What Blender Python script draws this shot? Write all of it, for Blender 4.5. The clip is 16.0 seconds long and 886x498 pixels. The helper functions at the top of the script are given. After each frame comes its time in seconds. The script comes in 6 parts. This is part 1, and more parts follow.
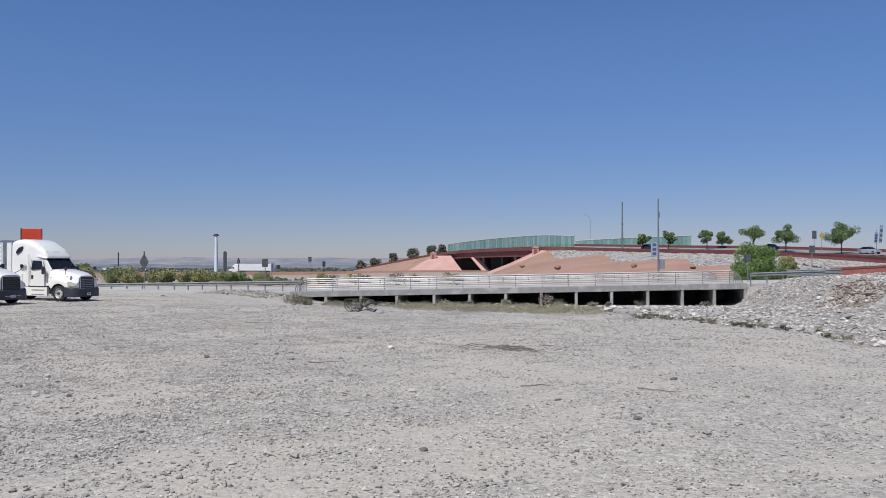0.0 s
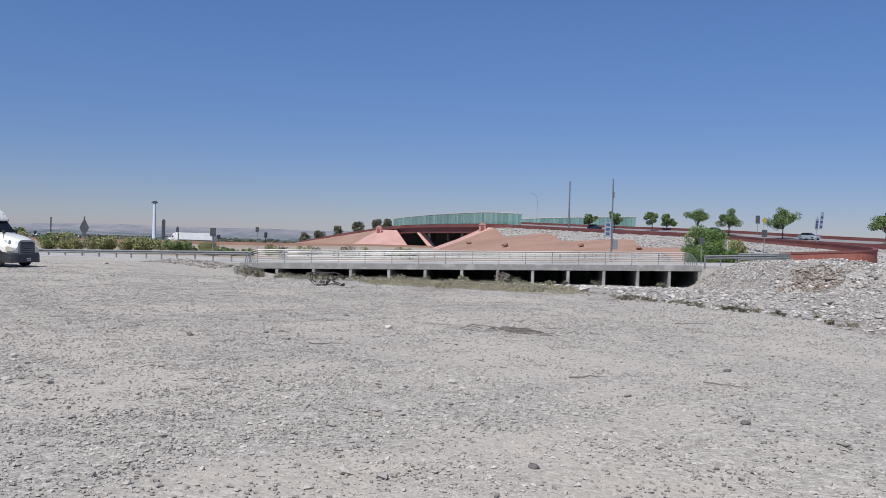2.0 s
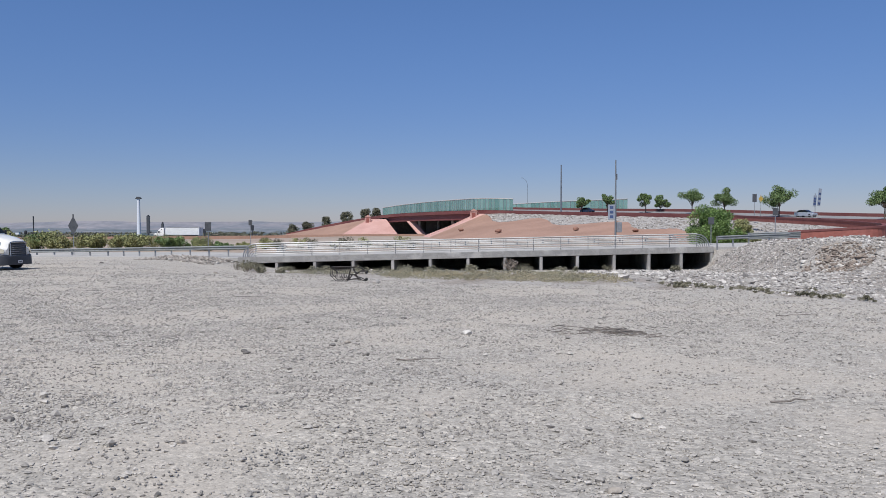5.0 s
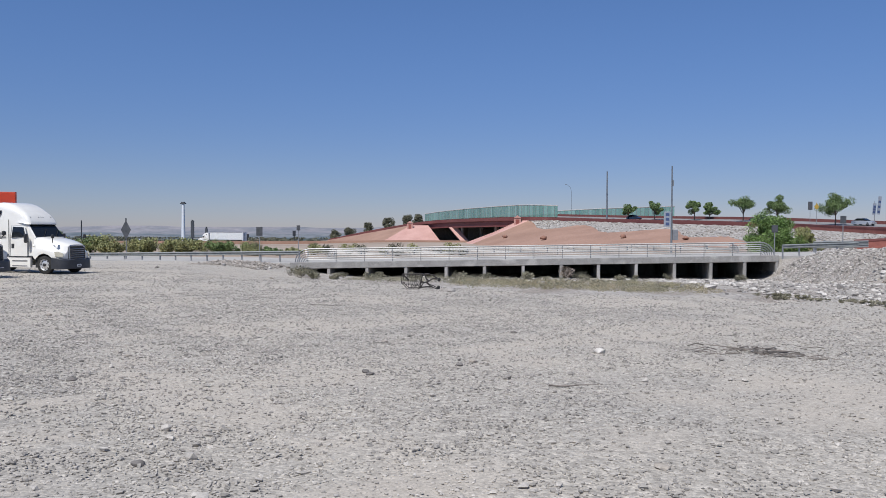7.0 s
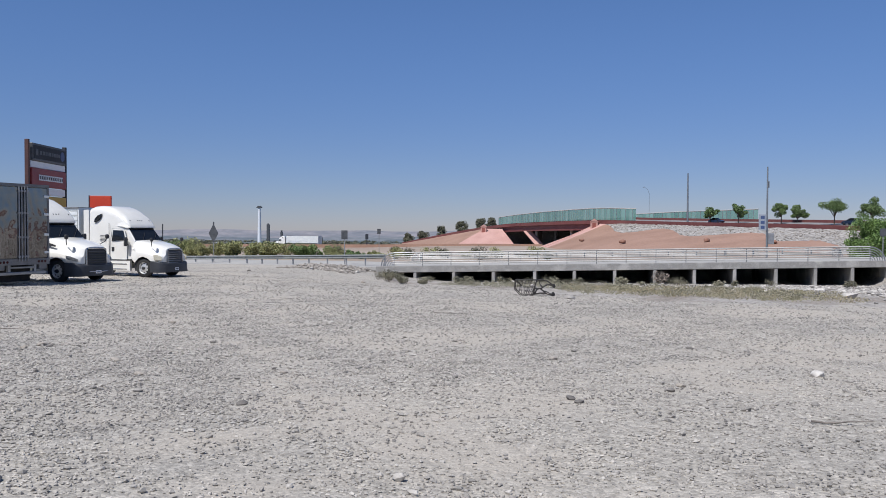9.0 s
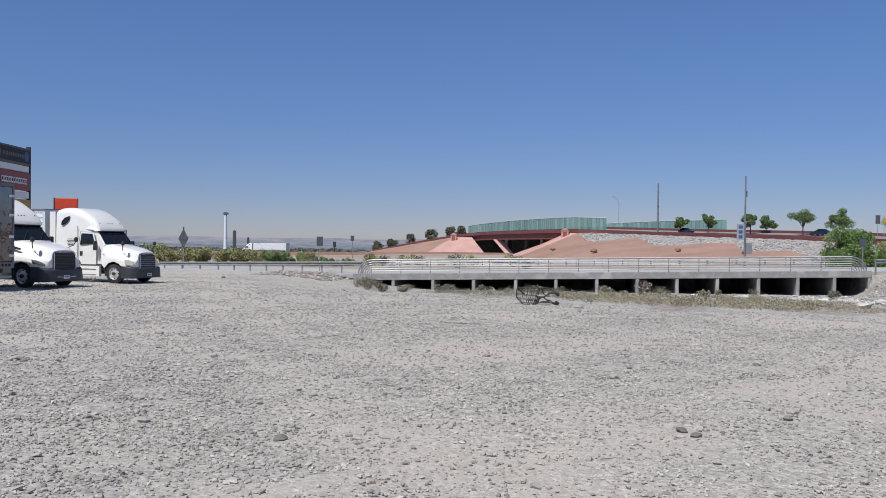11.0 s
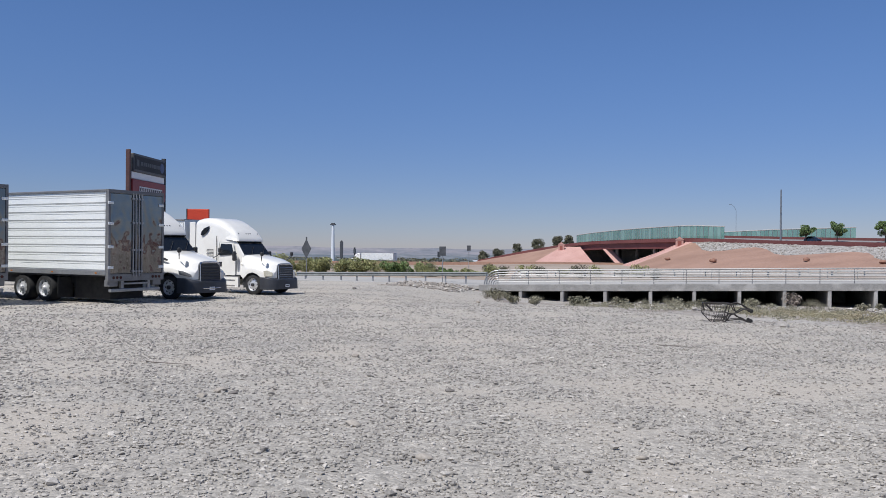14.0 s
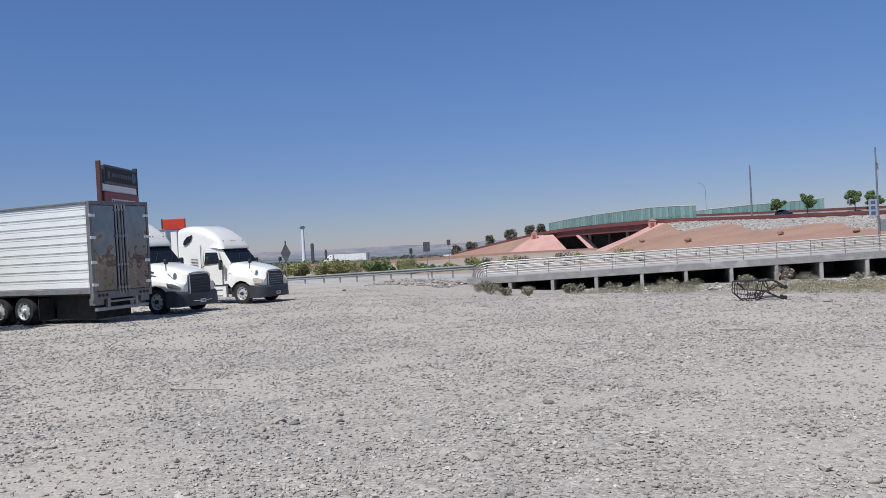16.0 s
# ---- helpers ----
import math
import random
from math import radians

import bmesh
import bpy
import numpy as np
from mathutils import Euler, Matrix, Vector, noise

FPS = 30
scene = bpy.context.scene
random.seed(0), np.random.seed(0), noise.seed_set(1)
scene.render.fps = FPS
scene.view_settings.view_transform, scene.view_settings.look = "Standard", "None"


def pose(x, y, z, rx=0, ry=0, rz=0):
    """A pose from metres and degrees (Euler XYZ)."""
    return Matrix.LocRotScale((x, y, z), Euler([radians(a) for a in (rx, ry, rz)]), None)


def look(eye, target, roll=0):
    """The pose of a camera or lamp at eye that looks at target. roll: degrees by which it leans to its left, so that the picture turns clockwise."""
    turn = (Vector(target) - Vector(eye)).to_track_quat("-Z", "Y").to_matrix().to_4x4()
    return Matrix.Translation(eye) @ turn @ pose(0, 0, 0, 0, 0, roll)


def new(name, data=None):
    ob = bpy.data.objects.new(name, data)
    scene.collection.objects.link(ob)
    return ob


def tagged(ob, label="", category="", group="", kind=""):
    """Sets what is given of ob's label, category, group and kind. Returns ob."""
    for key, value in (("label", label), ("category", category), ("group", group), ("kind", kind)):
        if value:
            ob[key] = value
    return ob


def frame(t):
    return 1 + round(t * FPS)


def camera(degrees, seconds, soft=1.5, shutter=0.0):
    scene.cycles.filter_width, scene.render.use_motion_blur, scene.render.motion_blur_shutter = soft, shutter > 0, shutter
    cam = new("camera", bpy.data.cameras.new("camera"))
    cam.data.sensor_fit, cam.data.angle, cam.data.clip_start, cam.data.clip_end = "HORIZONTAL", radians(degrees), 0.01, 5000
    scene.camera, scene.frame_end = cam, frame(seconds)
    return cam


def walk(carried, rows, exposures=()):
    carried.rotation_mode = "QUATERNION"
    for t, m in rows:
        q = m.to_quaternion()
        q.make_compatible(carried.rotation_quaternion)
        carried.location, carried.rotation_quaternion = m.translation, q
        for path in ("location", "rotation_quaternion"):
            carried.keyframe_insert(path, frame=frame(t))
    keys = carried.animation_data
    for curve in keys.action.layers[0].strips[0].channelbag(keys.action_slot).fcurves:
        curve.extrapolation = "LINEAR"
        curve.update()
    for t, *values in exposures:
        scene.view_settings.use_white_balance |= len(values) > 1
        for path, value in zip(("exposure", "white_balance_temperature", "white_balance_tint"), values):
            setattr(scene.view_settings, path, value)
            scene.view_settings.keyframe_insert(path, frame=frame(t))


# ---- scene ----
cam = camera(56.1, 16.0, soft=0.7)
PATH = [
    (0, (0.042, 0.054, 1.559), (-0.236, 2.035, 1.577), -0.1),
    (0.5, (-0.392, 0.373, 1.553), (-0.653, 2.356, 1.565), 0.1),
    (1, (-0.751, 0.74, 1.521), (-0.971, 2.728, 1.518), 1.0),
    (1.5, (-1.138, 1.106, 1.509), (-1.405, 3.088, 1.518), 1.8),
    (2, (-1.486, 1.476, 1.494), (-1.625, 3.471, 1.454), 1.5),
    (2.5, (-1.843, 1.889, 1.513), (-2.011, 3.881, 1.471), 1.1),
    (3, (-2.195, 2.24, 1.518), (-2.33, 4.236, 1.507), 0.9),
    (3.5, (-2.507, 2.688, 1.483), (-2.658, 4.682, 1.439), 0.4),
    (3.7, (-2.644, 2.844, 1.494), (-2.827, 4.835, 1.442), 0.4),
    (5.8, (-3.989, 4.564, 1.493), (-4.056, 6.561, 1.421), -0.4),
    (6, (-4.148, 4.705, 1.508), (-4.266, 6.701, 1.449), -0.8),
    (6.5, (-4.572, 5.034, 1.493), (-4.758, 7.025, 1.458), 0.4),
    (7, (-4.988, 5.405, 1.45), (-5.185, 7.395, 1.396), 0.2),
    (7.5, (-5.466, 5.765, 1.445), (-5.861, 7.724, 1.357), 0.2),
    (8, (-5.894, 6.035, 1.456), (-6.221, 8.005, 1.353), 0.2),
    (8.5, (-6.353, 6.41, 1.443), (-6.805, 8.358, 1.403), -0.7),
    (9, (-6.794, 6.695, 1.433), (-7.156, 8.661, 1.387), 0.2),
    (9.2, (-6.929, 6.818, 1.435), (-7.237, 8.793, 1.369), 0.2),
    (11.3, (-8.421, 8.424, 1.28), (-8.693, 10.405, 1.257), 0.8),
    (11.5, (-8.592, 8.541, 1.302), (-8.847, 10.524, 1.276), 1.0),
    (12, (-8.984, 8.91, 1.269), (-9.346, 10.877, 1.266), -1.1),
    (12.5, (-9.454, 9.203, 1.257), (-9.895, 11.154, 1.233), -1.2),
    (13, (-9.907, 9.532, 1.258), (-10.316, 11.489, 1.214), -0.3),
    (13.5, (-10.36, 9.85, 1.264), (-10.882, 11.781, 1.258), 0.3),
    (14, (-10.806, 10.125, 1.266), (-11.327, 12.056, 1.262), 0.5),
    (14.5, (-11.234, 10.462, 1.224), (-11.725, 12.4, 1.2), -0.8),
    (15, (-11.704, 10.734, 1.225), (-12.204, 12.671, 1.23), -1.1),
    (15.5, (-12.114, 11.06, 1.221), (-12.527, 13.017, 1.209), -2.3),
    (16, (-12.489, 11.408, 1.229), (-12.94, 13.357, 1.213), -3.1),
]
walk(cam, [(t, look(eye, target, roll)) for t, eye, target, roll in PATH], [(0.0, 0.0, 6080, 10)])

# ---------- world, sun, exposure ----------
world = bpy.data.worlds.new("sky")
scene.world = world
world.use_nodes = True
wn = world.node_tree.nodes
wl = world.node_tree.links
sky = wn.new("ShaderNodeTexSky")
sky.sky_type = "NISHITA"
sky.sun_disc = False
SUN_EL, SUN_AZ = 59.0, 203.0          # degrees; azimuth clockwise from +y
sky.sun_elevation = radians(SUN_EL)
sky.sun_rotation = radians(SUN_AZ)
sky.altitude = 1200
sky.air_density, sky.dust_density, sky.ozone_density = 0.98, 0.2, 3.0
wn["Background"].inputs["Strength"].default_value = 0.068
hsv = wn.new("ShaderNodeHueSaturation")
hsv.inputs["Saturation"].default_value = 1.05
tone = wn.new("ShaderNodeMix")
tone.data_type, tone.blend_type = "RGBA", "MULTIPLY"
tone.inputs["Factor"].default_value = 1.0
tone.inputs["B"].default_value = (0.92, 0.94, 1.15, 1)
wl.new(sky.outputs["Color"], tone.inputs["A"])
wl.new(tone.outputs["Result"], hsv.inputs["Color"])
# dusty haze: the air greys a little towards the horizon
where = wn.new("ShaderNodeTexCoord")
axes = wn.new("ShaderNodeSeparateXYZ")
haze = wn.new("ShaderNodeValToRGB")
haze.color_ramp.interpolation = "EASE"
haze.color_ramp.elements[0].position, haze.color_ramp.elements[1].position = 0.0, 0.30
haze.color_ramp.elements[0].color = (0.845, 0.82, 0.865, 1)
haze.color_ramp.elements[1].color = (1.24, 1.27, 1.21, 1)
veil = wn.new("ShaderNodeMix")
veil.data_type, veil.blend_type = "RGBA", "MULTIPLY"
veil.inputs["Factor"].default_value = 1.0
wl.new(where.outputs["Generated"], axes.inputs["Vector"])
wl.new(axes.outputs["Z"], haze.inputs["Fac"])
wl.new(hsv.outputs["Color"], veil.inputs["A"])
wl.new(haze.outputs["Color"], veil.inputs["B"])
wl.new(veil.outputs["Result"], wn["Background"].inputs["Color"])
sun = new("sun", bpy.data.lights.new("sun", "SUN"))
sun.data.energy = 4.75
sun.data.angle = radians(0.53)
sun.data.color = (1.0, 0.95, 0.88)
_az, _el = radians(SUN_AZ), radians(SUN_EL)
sun.matrix_world = look((60 * math.sin(_az) * math.cos(_el), 60 * math.cos(_az) * math.cos(_el), 60 * math.sin(_el)), (0, 0, 0))
scene.view_settings.exposure = 0.0


# ---------- materials ----------
def material(name, colour, second=None, scale=3.0, fine=40.0, rough=0.8, metal=0.0, bump=0.15, depth=0.02, third=None, spread=0.5, coat=0.0, rand=0.0, vary=0.18):
    """Procedural paint: two colours mixed by a broad noise, grain by a fine one, bump from the fine one."""
    m = bpy.data.materials.new(name)
    m.use_nodes = True
    n, l = m.node_tree.nodes, m.node_tree.links
    b = n["Principled BSDF"]
    b.inputs["Roughness"].default_value = rough
    b.inputs["Metallic"].default_value = metal
    b.inputs["Coat Weight"].default_value = coat
    geo = n.new("ShaderNodeNewGeometry")
    big = n.new("ShaderNodeTexNoise")
    big.inputs["Scale"].default_value = scale
    big.inputs["Detail"].default_value = 5
    l.new(geo.outputs["Position"], big.inputs["Vector"])
    small = n.new("ShaderNodeTexNoise")
    small.inputs["Scale"].default_value = fine
    small.inputs["Detail"].default_value = 3
    l.new(geo.outputs["Position"], small.inputs["Vector"])
    ramp = n.new("ShaderNodeValToRGB")
    ramp.color_ramp.elements[0].position = 0.5 - spread * 0.3
    ramp.color_ramp.elements[1].position = 0.5 + spread * 0.3
    ramp.color_ramp.elements[0].color = (*colour, 1)
    ramp.color_ramp.elements[1].color = (*(second or colour), 1)
    if third:
        e = ramp.color_ramp.elements.new(0.5)
        e.color = (*third, 1)
    l.new(big.outputs["Fac"], ramp.inputs["Fac"])
    mul = n.new("ShaderNodeMix")
    mul.data_type, mul.blend_type = "RGBA", "MULTIPLY"
    mul.inputs["Factor"].default_value = 1.0
    gr = n.new("ShaderNodeMapRange")
    gr.inputs["From Min"].default_value, gr.inputs["From Max"].default_value = 0.3, 0.7
    gr.inputs["To Min"].default_value, gr.inputs["To Max"].default_value = 1 - vary, 1 + vary * 0.6
    l.new(small.outputs["Fac"], gr.inputs["Value"])
    l.new(ramp.outputs["Color"], mul.inputs["A"])
    l.new(gr.outputs["Result"], mul.inputs["B"])
    out = mul.outputs["Result"]
    if rand:
        # each piece or island a little lighter or darker
        oi = n.new("ShaderNodeObjectInfo")
        add = n.new("ShaderNodeMath")
        add.operation = "ADD"
        l.new(oi.outputs["Random"], add.inputs[0])
        l.new(geo.outputs["Random Per Island"], add.inputs[1])
        fr = n.new("ShaderNodeMath")
        fr.operation = "FRACT"
        l.new(add.outputs[0], fr.inputs[0])
        mr = n.new("ShaderNodeMapRange")
        mr.inputs["To Min"].default_value, mr.inputs["To Max"].default_value = 1 - rand, 1 + rand * 0.6
        l.new(fr.outputs[0], mr.inputs["Value"])
        mul2 = n.new("ShaderNodeMix")
        mul2.data_type, mul2.blend_type = "RGBA", "MULTIPLY"
        mul2.inputs["Factor"].default_value = 1.0
        l.new(out, mul2.inputs["A"])
        l.new(mr.outputs["Result"], mul2.inputs["B"])
        out = mul2.outputs["Result"]
    l.new(out, b.inputs["Base Color"])
    if bump:
        bp = n.new("ShaderNodeBump")
        bp.inputs["Strength"].default_value = bump
        bp.inputs["Distance"].default_value = depth
        l.new(small.outputs["Fac"], bp.inputs["Height"])
        l.new(bp.outputs["Normal"], b.inputs["Normal"])
    return m


def gravel_material():
    """Crushed stone over pale dust: stones by cells, bare dusty patches by a broad noise."""
    m = material("lot_gravel", (0.39, 0.36, 0.313), (0.455, 0.413, 0.35), scale=0.22, fine=9.0, rough=0.95, bump=0, spread=0.55, vary=0.22)
    n, l = m.node_tree.nodes, m.node_tree.links
    b = n["Principled BSDF"]
    old = b.inputs["Base Color"].links[0].from_socket
    geo = n.new("ShaderNodeNewGeometry")
    vor = n.new("ShaderNodeTexVoronoi")
    vor.inputs["Scale"].default_value = 26.0
    vor.inputs["Randomness"].default_value = 1.0
    l.new(geo.outputs["Position"], vor.inputs["Vector"])
    sep = n.new("ShaderNodeSeparateColor")
    l.new(vor.outputs["Color"], sep.inputs["Color"])
    mr = n.new("ShaderNodeMapRange")
    mr.inputs["To Min"].default_value, mr.inputs["To Max"].default_value = 0.76, 1.18
    l.new(sep.outputs["Red"], mr.inputs["Value"])
    mx = n.new("ShaderNodeMix")
    mx.data_type, mx.blend_type = "RGBA", "MULTIPLY"
    # drifts: grey crushed stone where "drift" is high, bare beige dust where it is low
    at = n.new("ShaderNodeAttribute")
    at.attribute_name = "drift"
    nz = n.new("ShaderNodeTexNoise")
    nz.inputs["Scale"].default_value = 1.1
    nz.inputs["Detail"].default_value = 6
    nz.inputs["Roughness"].default_value = 0.7
    l.new(geo.outputs["Position"], nz.inputs["Vector"])
    dd = n.new("ShaderNodeMath")
    dd.operation = "MULTIPLY_ADD"
    dd.inputs[1].default_value = 1.5
    l.new(nz.outputs["Fac"], dd.inputs[0])
    l.new(at.outputs["Fac"], dd.inputs[2])
    cover = n.new("ShaderNodeMapRange")
    cover.inputs["From Min"].default_value, cover.inputs["From Max"].default_value = 0.5, 1.5
    l.new(dd.outputs[0], cover.inputs["Value"])
    dust = n.new("ShaderNodeMix")
    dust.data_type = "RGBA"
    dust.inputs["A"].default_value = (0.445, 0.396, 0.33, 1)
    l.new(cover.outputs["Result"], dust.inputs["Factor"])
    l.new(old, dust.inputs["B"])
    l.new(dust.outputs["Result"], mx.inputs["A"])
    amount = n.new("ShaderNodeMapRange")
    amount.inputs["To Min"].default_value, amount.inputs["To Max"].default_value = 0.3, 1.0
    l.new(cover.outputs["Result"], amount.inputs["Value"])
    l.new(amount.outputs["Result"], mx.inputs["Factor"])
    l.new(mr.outputs["Result"], mx.inputs["B"])
    # finer chips over everything
    chips = n.new("ShaderNodeTexVoronoi")
    chips.inputs["Scale"].default_value = 75.0
    l.new(geo.outputs["Position"], chips.inputs["Vector"])
    cs = n.new("ShaderNodeSeparateColor")
    l.new(chips.outputs["Color"], cs.inputs["Color"])
    cr = n.new("ShaderNodeMapRange")
    cr.inputs["To Min"].default_value, cr.inputs["To Max"].default_value = 0.80, 1.12
    l.new(cs.outputs["Green"], cr.inputs["Value"])
    my = n.new("ShaderNodeMix")
    my.data_type, my.blend_type = "RGBA", "MULTIPLY"
    my.inputs["Factor"].default_value = 1.0
    l.new(mx.outputs["Result"], my.inputs["A"])
    l.new(cr.outputs["Result"], my.inputs["B"])
    l.new(my.outputs["Result"], b.inputs["Base Color"])
    vd = n.new("ShaderNodeMath")
    vd.operation = "SUBTRACT"
    vd.inputs[0].default_value = 0.6
    l.new(vor.outputs["Distance"], vd.inputs[1])
    bp = n.new("ShaderNodeBump")
    bp.inputs["Distance"].default_value = 0.020
    l.new(vd.outputs[0], bp.inputs["Height"])
    relief = n.new("ShaderNodeMapRange")
    relief.inputs["To Min"].default_value, relief.inputs["To Max"].default_value = 0.15, 0.6
    l.new(cover.outputs["Result"], relief.inputs["Value"])
    l.new(relief.outputs["Result"], bp.inputs["Strength"])
    grit = n.new("ShaderNodeTexNoise")
    grit.inputs["Scale"].default_value = 90.0
    grit.inputs["Detail"].default_value = 3
    l.new(geo.outputs["Position"], grit.inputs["Vector"])
    gb = n.new("ShaderNodeBump")
    gb.inputs["Strength"].default_value = 0.5
    gb.inputs["Distance"].default_value = 0.01
    l.new(grit.outputs["Fac"], gb.inputs["Height"])
    l.new(bp.outputs["Normal"], gb.inputs["Normal"])
    l.new(gb.outputs["Normal"], b.inputs["Normal"])
    return m


GRAVEL = gravel_material()
STONE = material("grey_stone", (0.315, 0.291, 0.26), (0.49, 0.452, 0.397), scale=1.5, fine=60, rough=0.9, bump=0.2, depth=0.005, rand=0.36)
RUBBLE = material("pale_rubble_soil", (0.31, 0.268, 0.225), (0.45, 0.415, 0.37), scale=0.45, fine=7, rough=0.95, bump=1.0, depth=0.16, third=(0.385, 0.35, 0.305), vary=0.42)
RIPROCK = material("grey_riprap_stone", (0.30, 0.268, 0.23), (0.42, 0.38, 0.33), scale=0.5, fine=4, rough=0.95, bump=0.4, depth=0.05, rand=0.26)
ROCK = material("pale_limestone", (0.355, 0.325, 0.29), (0.54, 0.505, 0.455), scale=1.2, fine=18, rough=0.9, bump=0.4, depth=0.02, rand=0.5)
DIRT = material("dry_dirt", (0.30, 0.23, 0.175), (0.38, 0.315, 0.25), scale=0.05, fine=1.5, rough=0.95, bump=0.3, depth=0.05)
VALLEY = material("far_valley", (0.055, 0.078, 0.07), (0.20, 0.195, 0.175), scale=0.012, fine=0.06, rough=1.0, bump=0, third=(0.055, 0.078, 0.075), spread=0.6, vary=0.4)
# aerial haze is painted into these two: bluish foothills, paler lavender-grey hills
HAZEFOOTHILLS = material("haze_tinted_foothills", (0.10, 0.125, 0.14), (0.20, 0.205, 0.215), scale=0.01, fine=0.03, rough=1.0, bump=0, vary=0.25)
HAZEHILLS = material("haze_tinted_hills", (0.26, 0.245, 0.255), (0.165, 0.175, 0.195), scale=0.006, fine=0.03, rough=1.0, bump=0, vary=0.15)
ASPHALT = material("worn_asphalt", (0.20, 0.195, 0.19), (0.27, 0.26, 0.25), scale=0.3, fine=30, rough=0.9, bump=0.2, depth=0.01)
DUSTYROAD = material("dusty_pale_asphalt", (0.36, 0.345, 0.32), (0.43, 0.41, 0.375), scale=0.2, fine=12, rough=0.95, bump=0.2, depth=0.01)
CONCRETE = material("grey_concrete", (0.335, 0.32, 0.295), (0.42, 0.40, 0.37), scale=0.8, fine=12, rough=0.85, bump=0.2, depth=0.01, third=(0.28, 0.268, 0.248))
PIPEWHITE = material("bright_galvanised_pipe", (0.45, 0.435, 0.405), (0.55, 0.535, 0.50), scale=0.7, fine=9, rough=0.5, metal=0.1, bump=0.03, vary=0.12)
GALV = material("galvanised_steel", (0.27, 0.275, 0.28), (0.36, 0.365, 0.37), scale=2, fine=30, rough=0.45, metal=0.5, bump=0.05)
GUARD = material("weathered_guard_rail", (0.28, 0.29, 0.28), (0.37, 0.38, 0.36), scale=1.5, fine=20, rough=0.6, metal=0.3, bump=0.05)
RAILSTEEL = material("dark_grey_rail", (0.16, 0.16, 0.165), (0.22, 0.22, 0.22), scale=2, fine=30, rough=0.5, metal=0.3, bump=0.05)
MAROON = material("maroon_parapet_concrete", (0.15, 0.045, 0.042), (0.185, 0.065, 0.058), scale=0.15, fine=3, rough=0.8, bump=0.1)
REDCON = material("terracotta_concrete", (0.25, 0.078, 0.06), (0.30, 0.105, 0.08), scale=0.15, fine=3, rough=0.8, bump=0.1)
DARKRED = material("dark_red_steel", (0.15, 0.04, 0.038), (0.18, 0.055, 0.05), scale=0.3, fine=5, rough=0.6, bump=0.05)
PINK = material("pink_slope_paving", (0.47, 0.27, 0.225), (0.54, 0.325, 0.275), scale=0.2, fine=4, rough=0.9, bump=0.15)
BROWN = material("brown_gravel_slope", (0.295, 0.178, 0.125), (0.36, 0.222, 0.16), scale=0.1, fine=2.5, rough=0.95, bump=0.4, depth=0.1)
RIPRAP = material("riprap", (0.32, 0.295, 0.265), (0.41, 0.38, 0.345), scale=0.4, fine=1.6, rough=0.95, bump=0.9, depth=0.3, vary=0.45)
WHITE = material("white_truck_paint", (0.76, 0.735, 0.67), (0.81, 0.79, 0.73), scale=1.2, fine=20, rough=0.32, bump=0.0, coat=0.5, vary=0.03)
PANELSEAM = material("grey_panel_seam", (0.38, 0.39, 0.38), (0.45, 0.46, 0.45), scale=0.8, fine=12, rough=0.6, bump=0)
TRAILERWHITE = material("white_trailer_aluminium", (0.76, 0.775, 0.75), (0.81, 0.825, 0.80), scale=0.9, fine=14, rough=0.4, bump=0.02, vary=0.05)
STEELDOOR = material("polished_stainless", (0.20, 0.203, 0.21), (0.25, 0.25, 0.255), scale=0.8, fine=0.9, rough=0.05, metal=1.0, bump=0.22, depth=0.06, vary=0.06)


def swirl(m):
    """Pressed scrollwork: a distorted ring pattern that bends the polished sheet's reflections."""
    n, l = m.node_tree.nodes, m.node_tree.links
    old = next(k for k in n if k.bl_idname == "ShaderNodeBump")
    geo = n.new("ShaderNodeNewGeometry")
    wv = n.new("ShaderNodeTexWave")
    wv.wave_type, wv.rings_direction = "RINGS", "X"
    wv.inputs["Scale"].default_value = 0.8
    wv.inputs["Distortion"].default_value = 9.0
    wv.inputs["Detail"].default_value = 1.0
    wv.inputs["Detail Scale"].default_value = 0.9
    l.new(geo.outputs["Position"], wv.inputs["Vector"])
    bp = n.new("ShaderNodeBump")
    bp.inputs["Strength"].default_value = 0.10
    bp.inputs["Distance"].default_value = 0.05
    l.new(wv.outputs["Fac"], bp.inputs["Height"])
    l.new(old.outputs["Normal"], bp.inputs["Normal"])
    l.new(bp.outputs["Normal"], n["Principled BSDF"].inputs["Normal"])


swirl(STEELDOOR)
ALLOY = material("polished_wheel_alloy", (0.66, 0.66, 0.655), (0.76, 0.76, 0.75), scale=5, fine=30, rough=0.38, metal=0.6, bump=0, vary=0.05)
CHROME = material("chrome", (0.62, 0.62, 0.63), scale=2, fine=20, rough=0.12, metal=1.0, bump=0, vary=0.02)
BLACKPLASTIC = material("black_plastic", (0.022, 0.022, 0.024), (0.035, 0.035, 0.037), scale=3, fine=40, rough=0.5, bump=0.05)
GREYPLASTIC = material("dark_grey_bumper", (0.032, 0.034, 0.04), (0.05, 0.052, 0.058), scale=2, fine=30, rough=0.45, bump=0.03)
RUBBER = material("tyre_rubber", (0.014, 0.014, 0.014), (0.03, 0.029, 0.027), scale=4, fine=40, rough=0.85, bump=0.2)
GLASSDARK = material("tinted_cab_glass", (0.012, 0.014, 0.016), scale=2, fine=10, rough=0.05, bump=0, vary=0.02)
LAMPGLASS = material("headlight_lens", (0.55, 0.50, 0.36), (0.64, 0.60, 0.47), scale=6, fine=40, rough=0.15, bump=0.1, coat=0.8)
HEADCLEAR = material("clear_headlight", (0.16, 0.165, 0.17), (0.32, 0.33, 0.34), scale=7, fine=30, rough=0.1, metal=0.3, bump=0.1, coat=0.8)
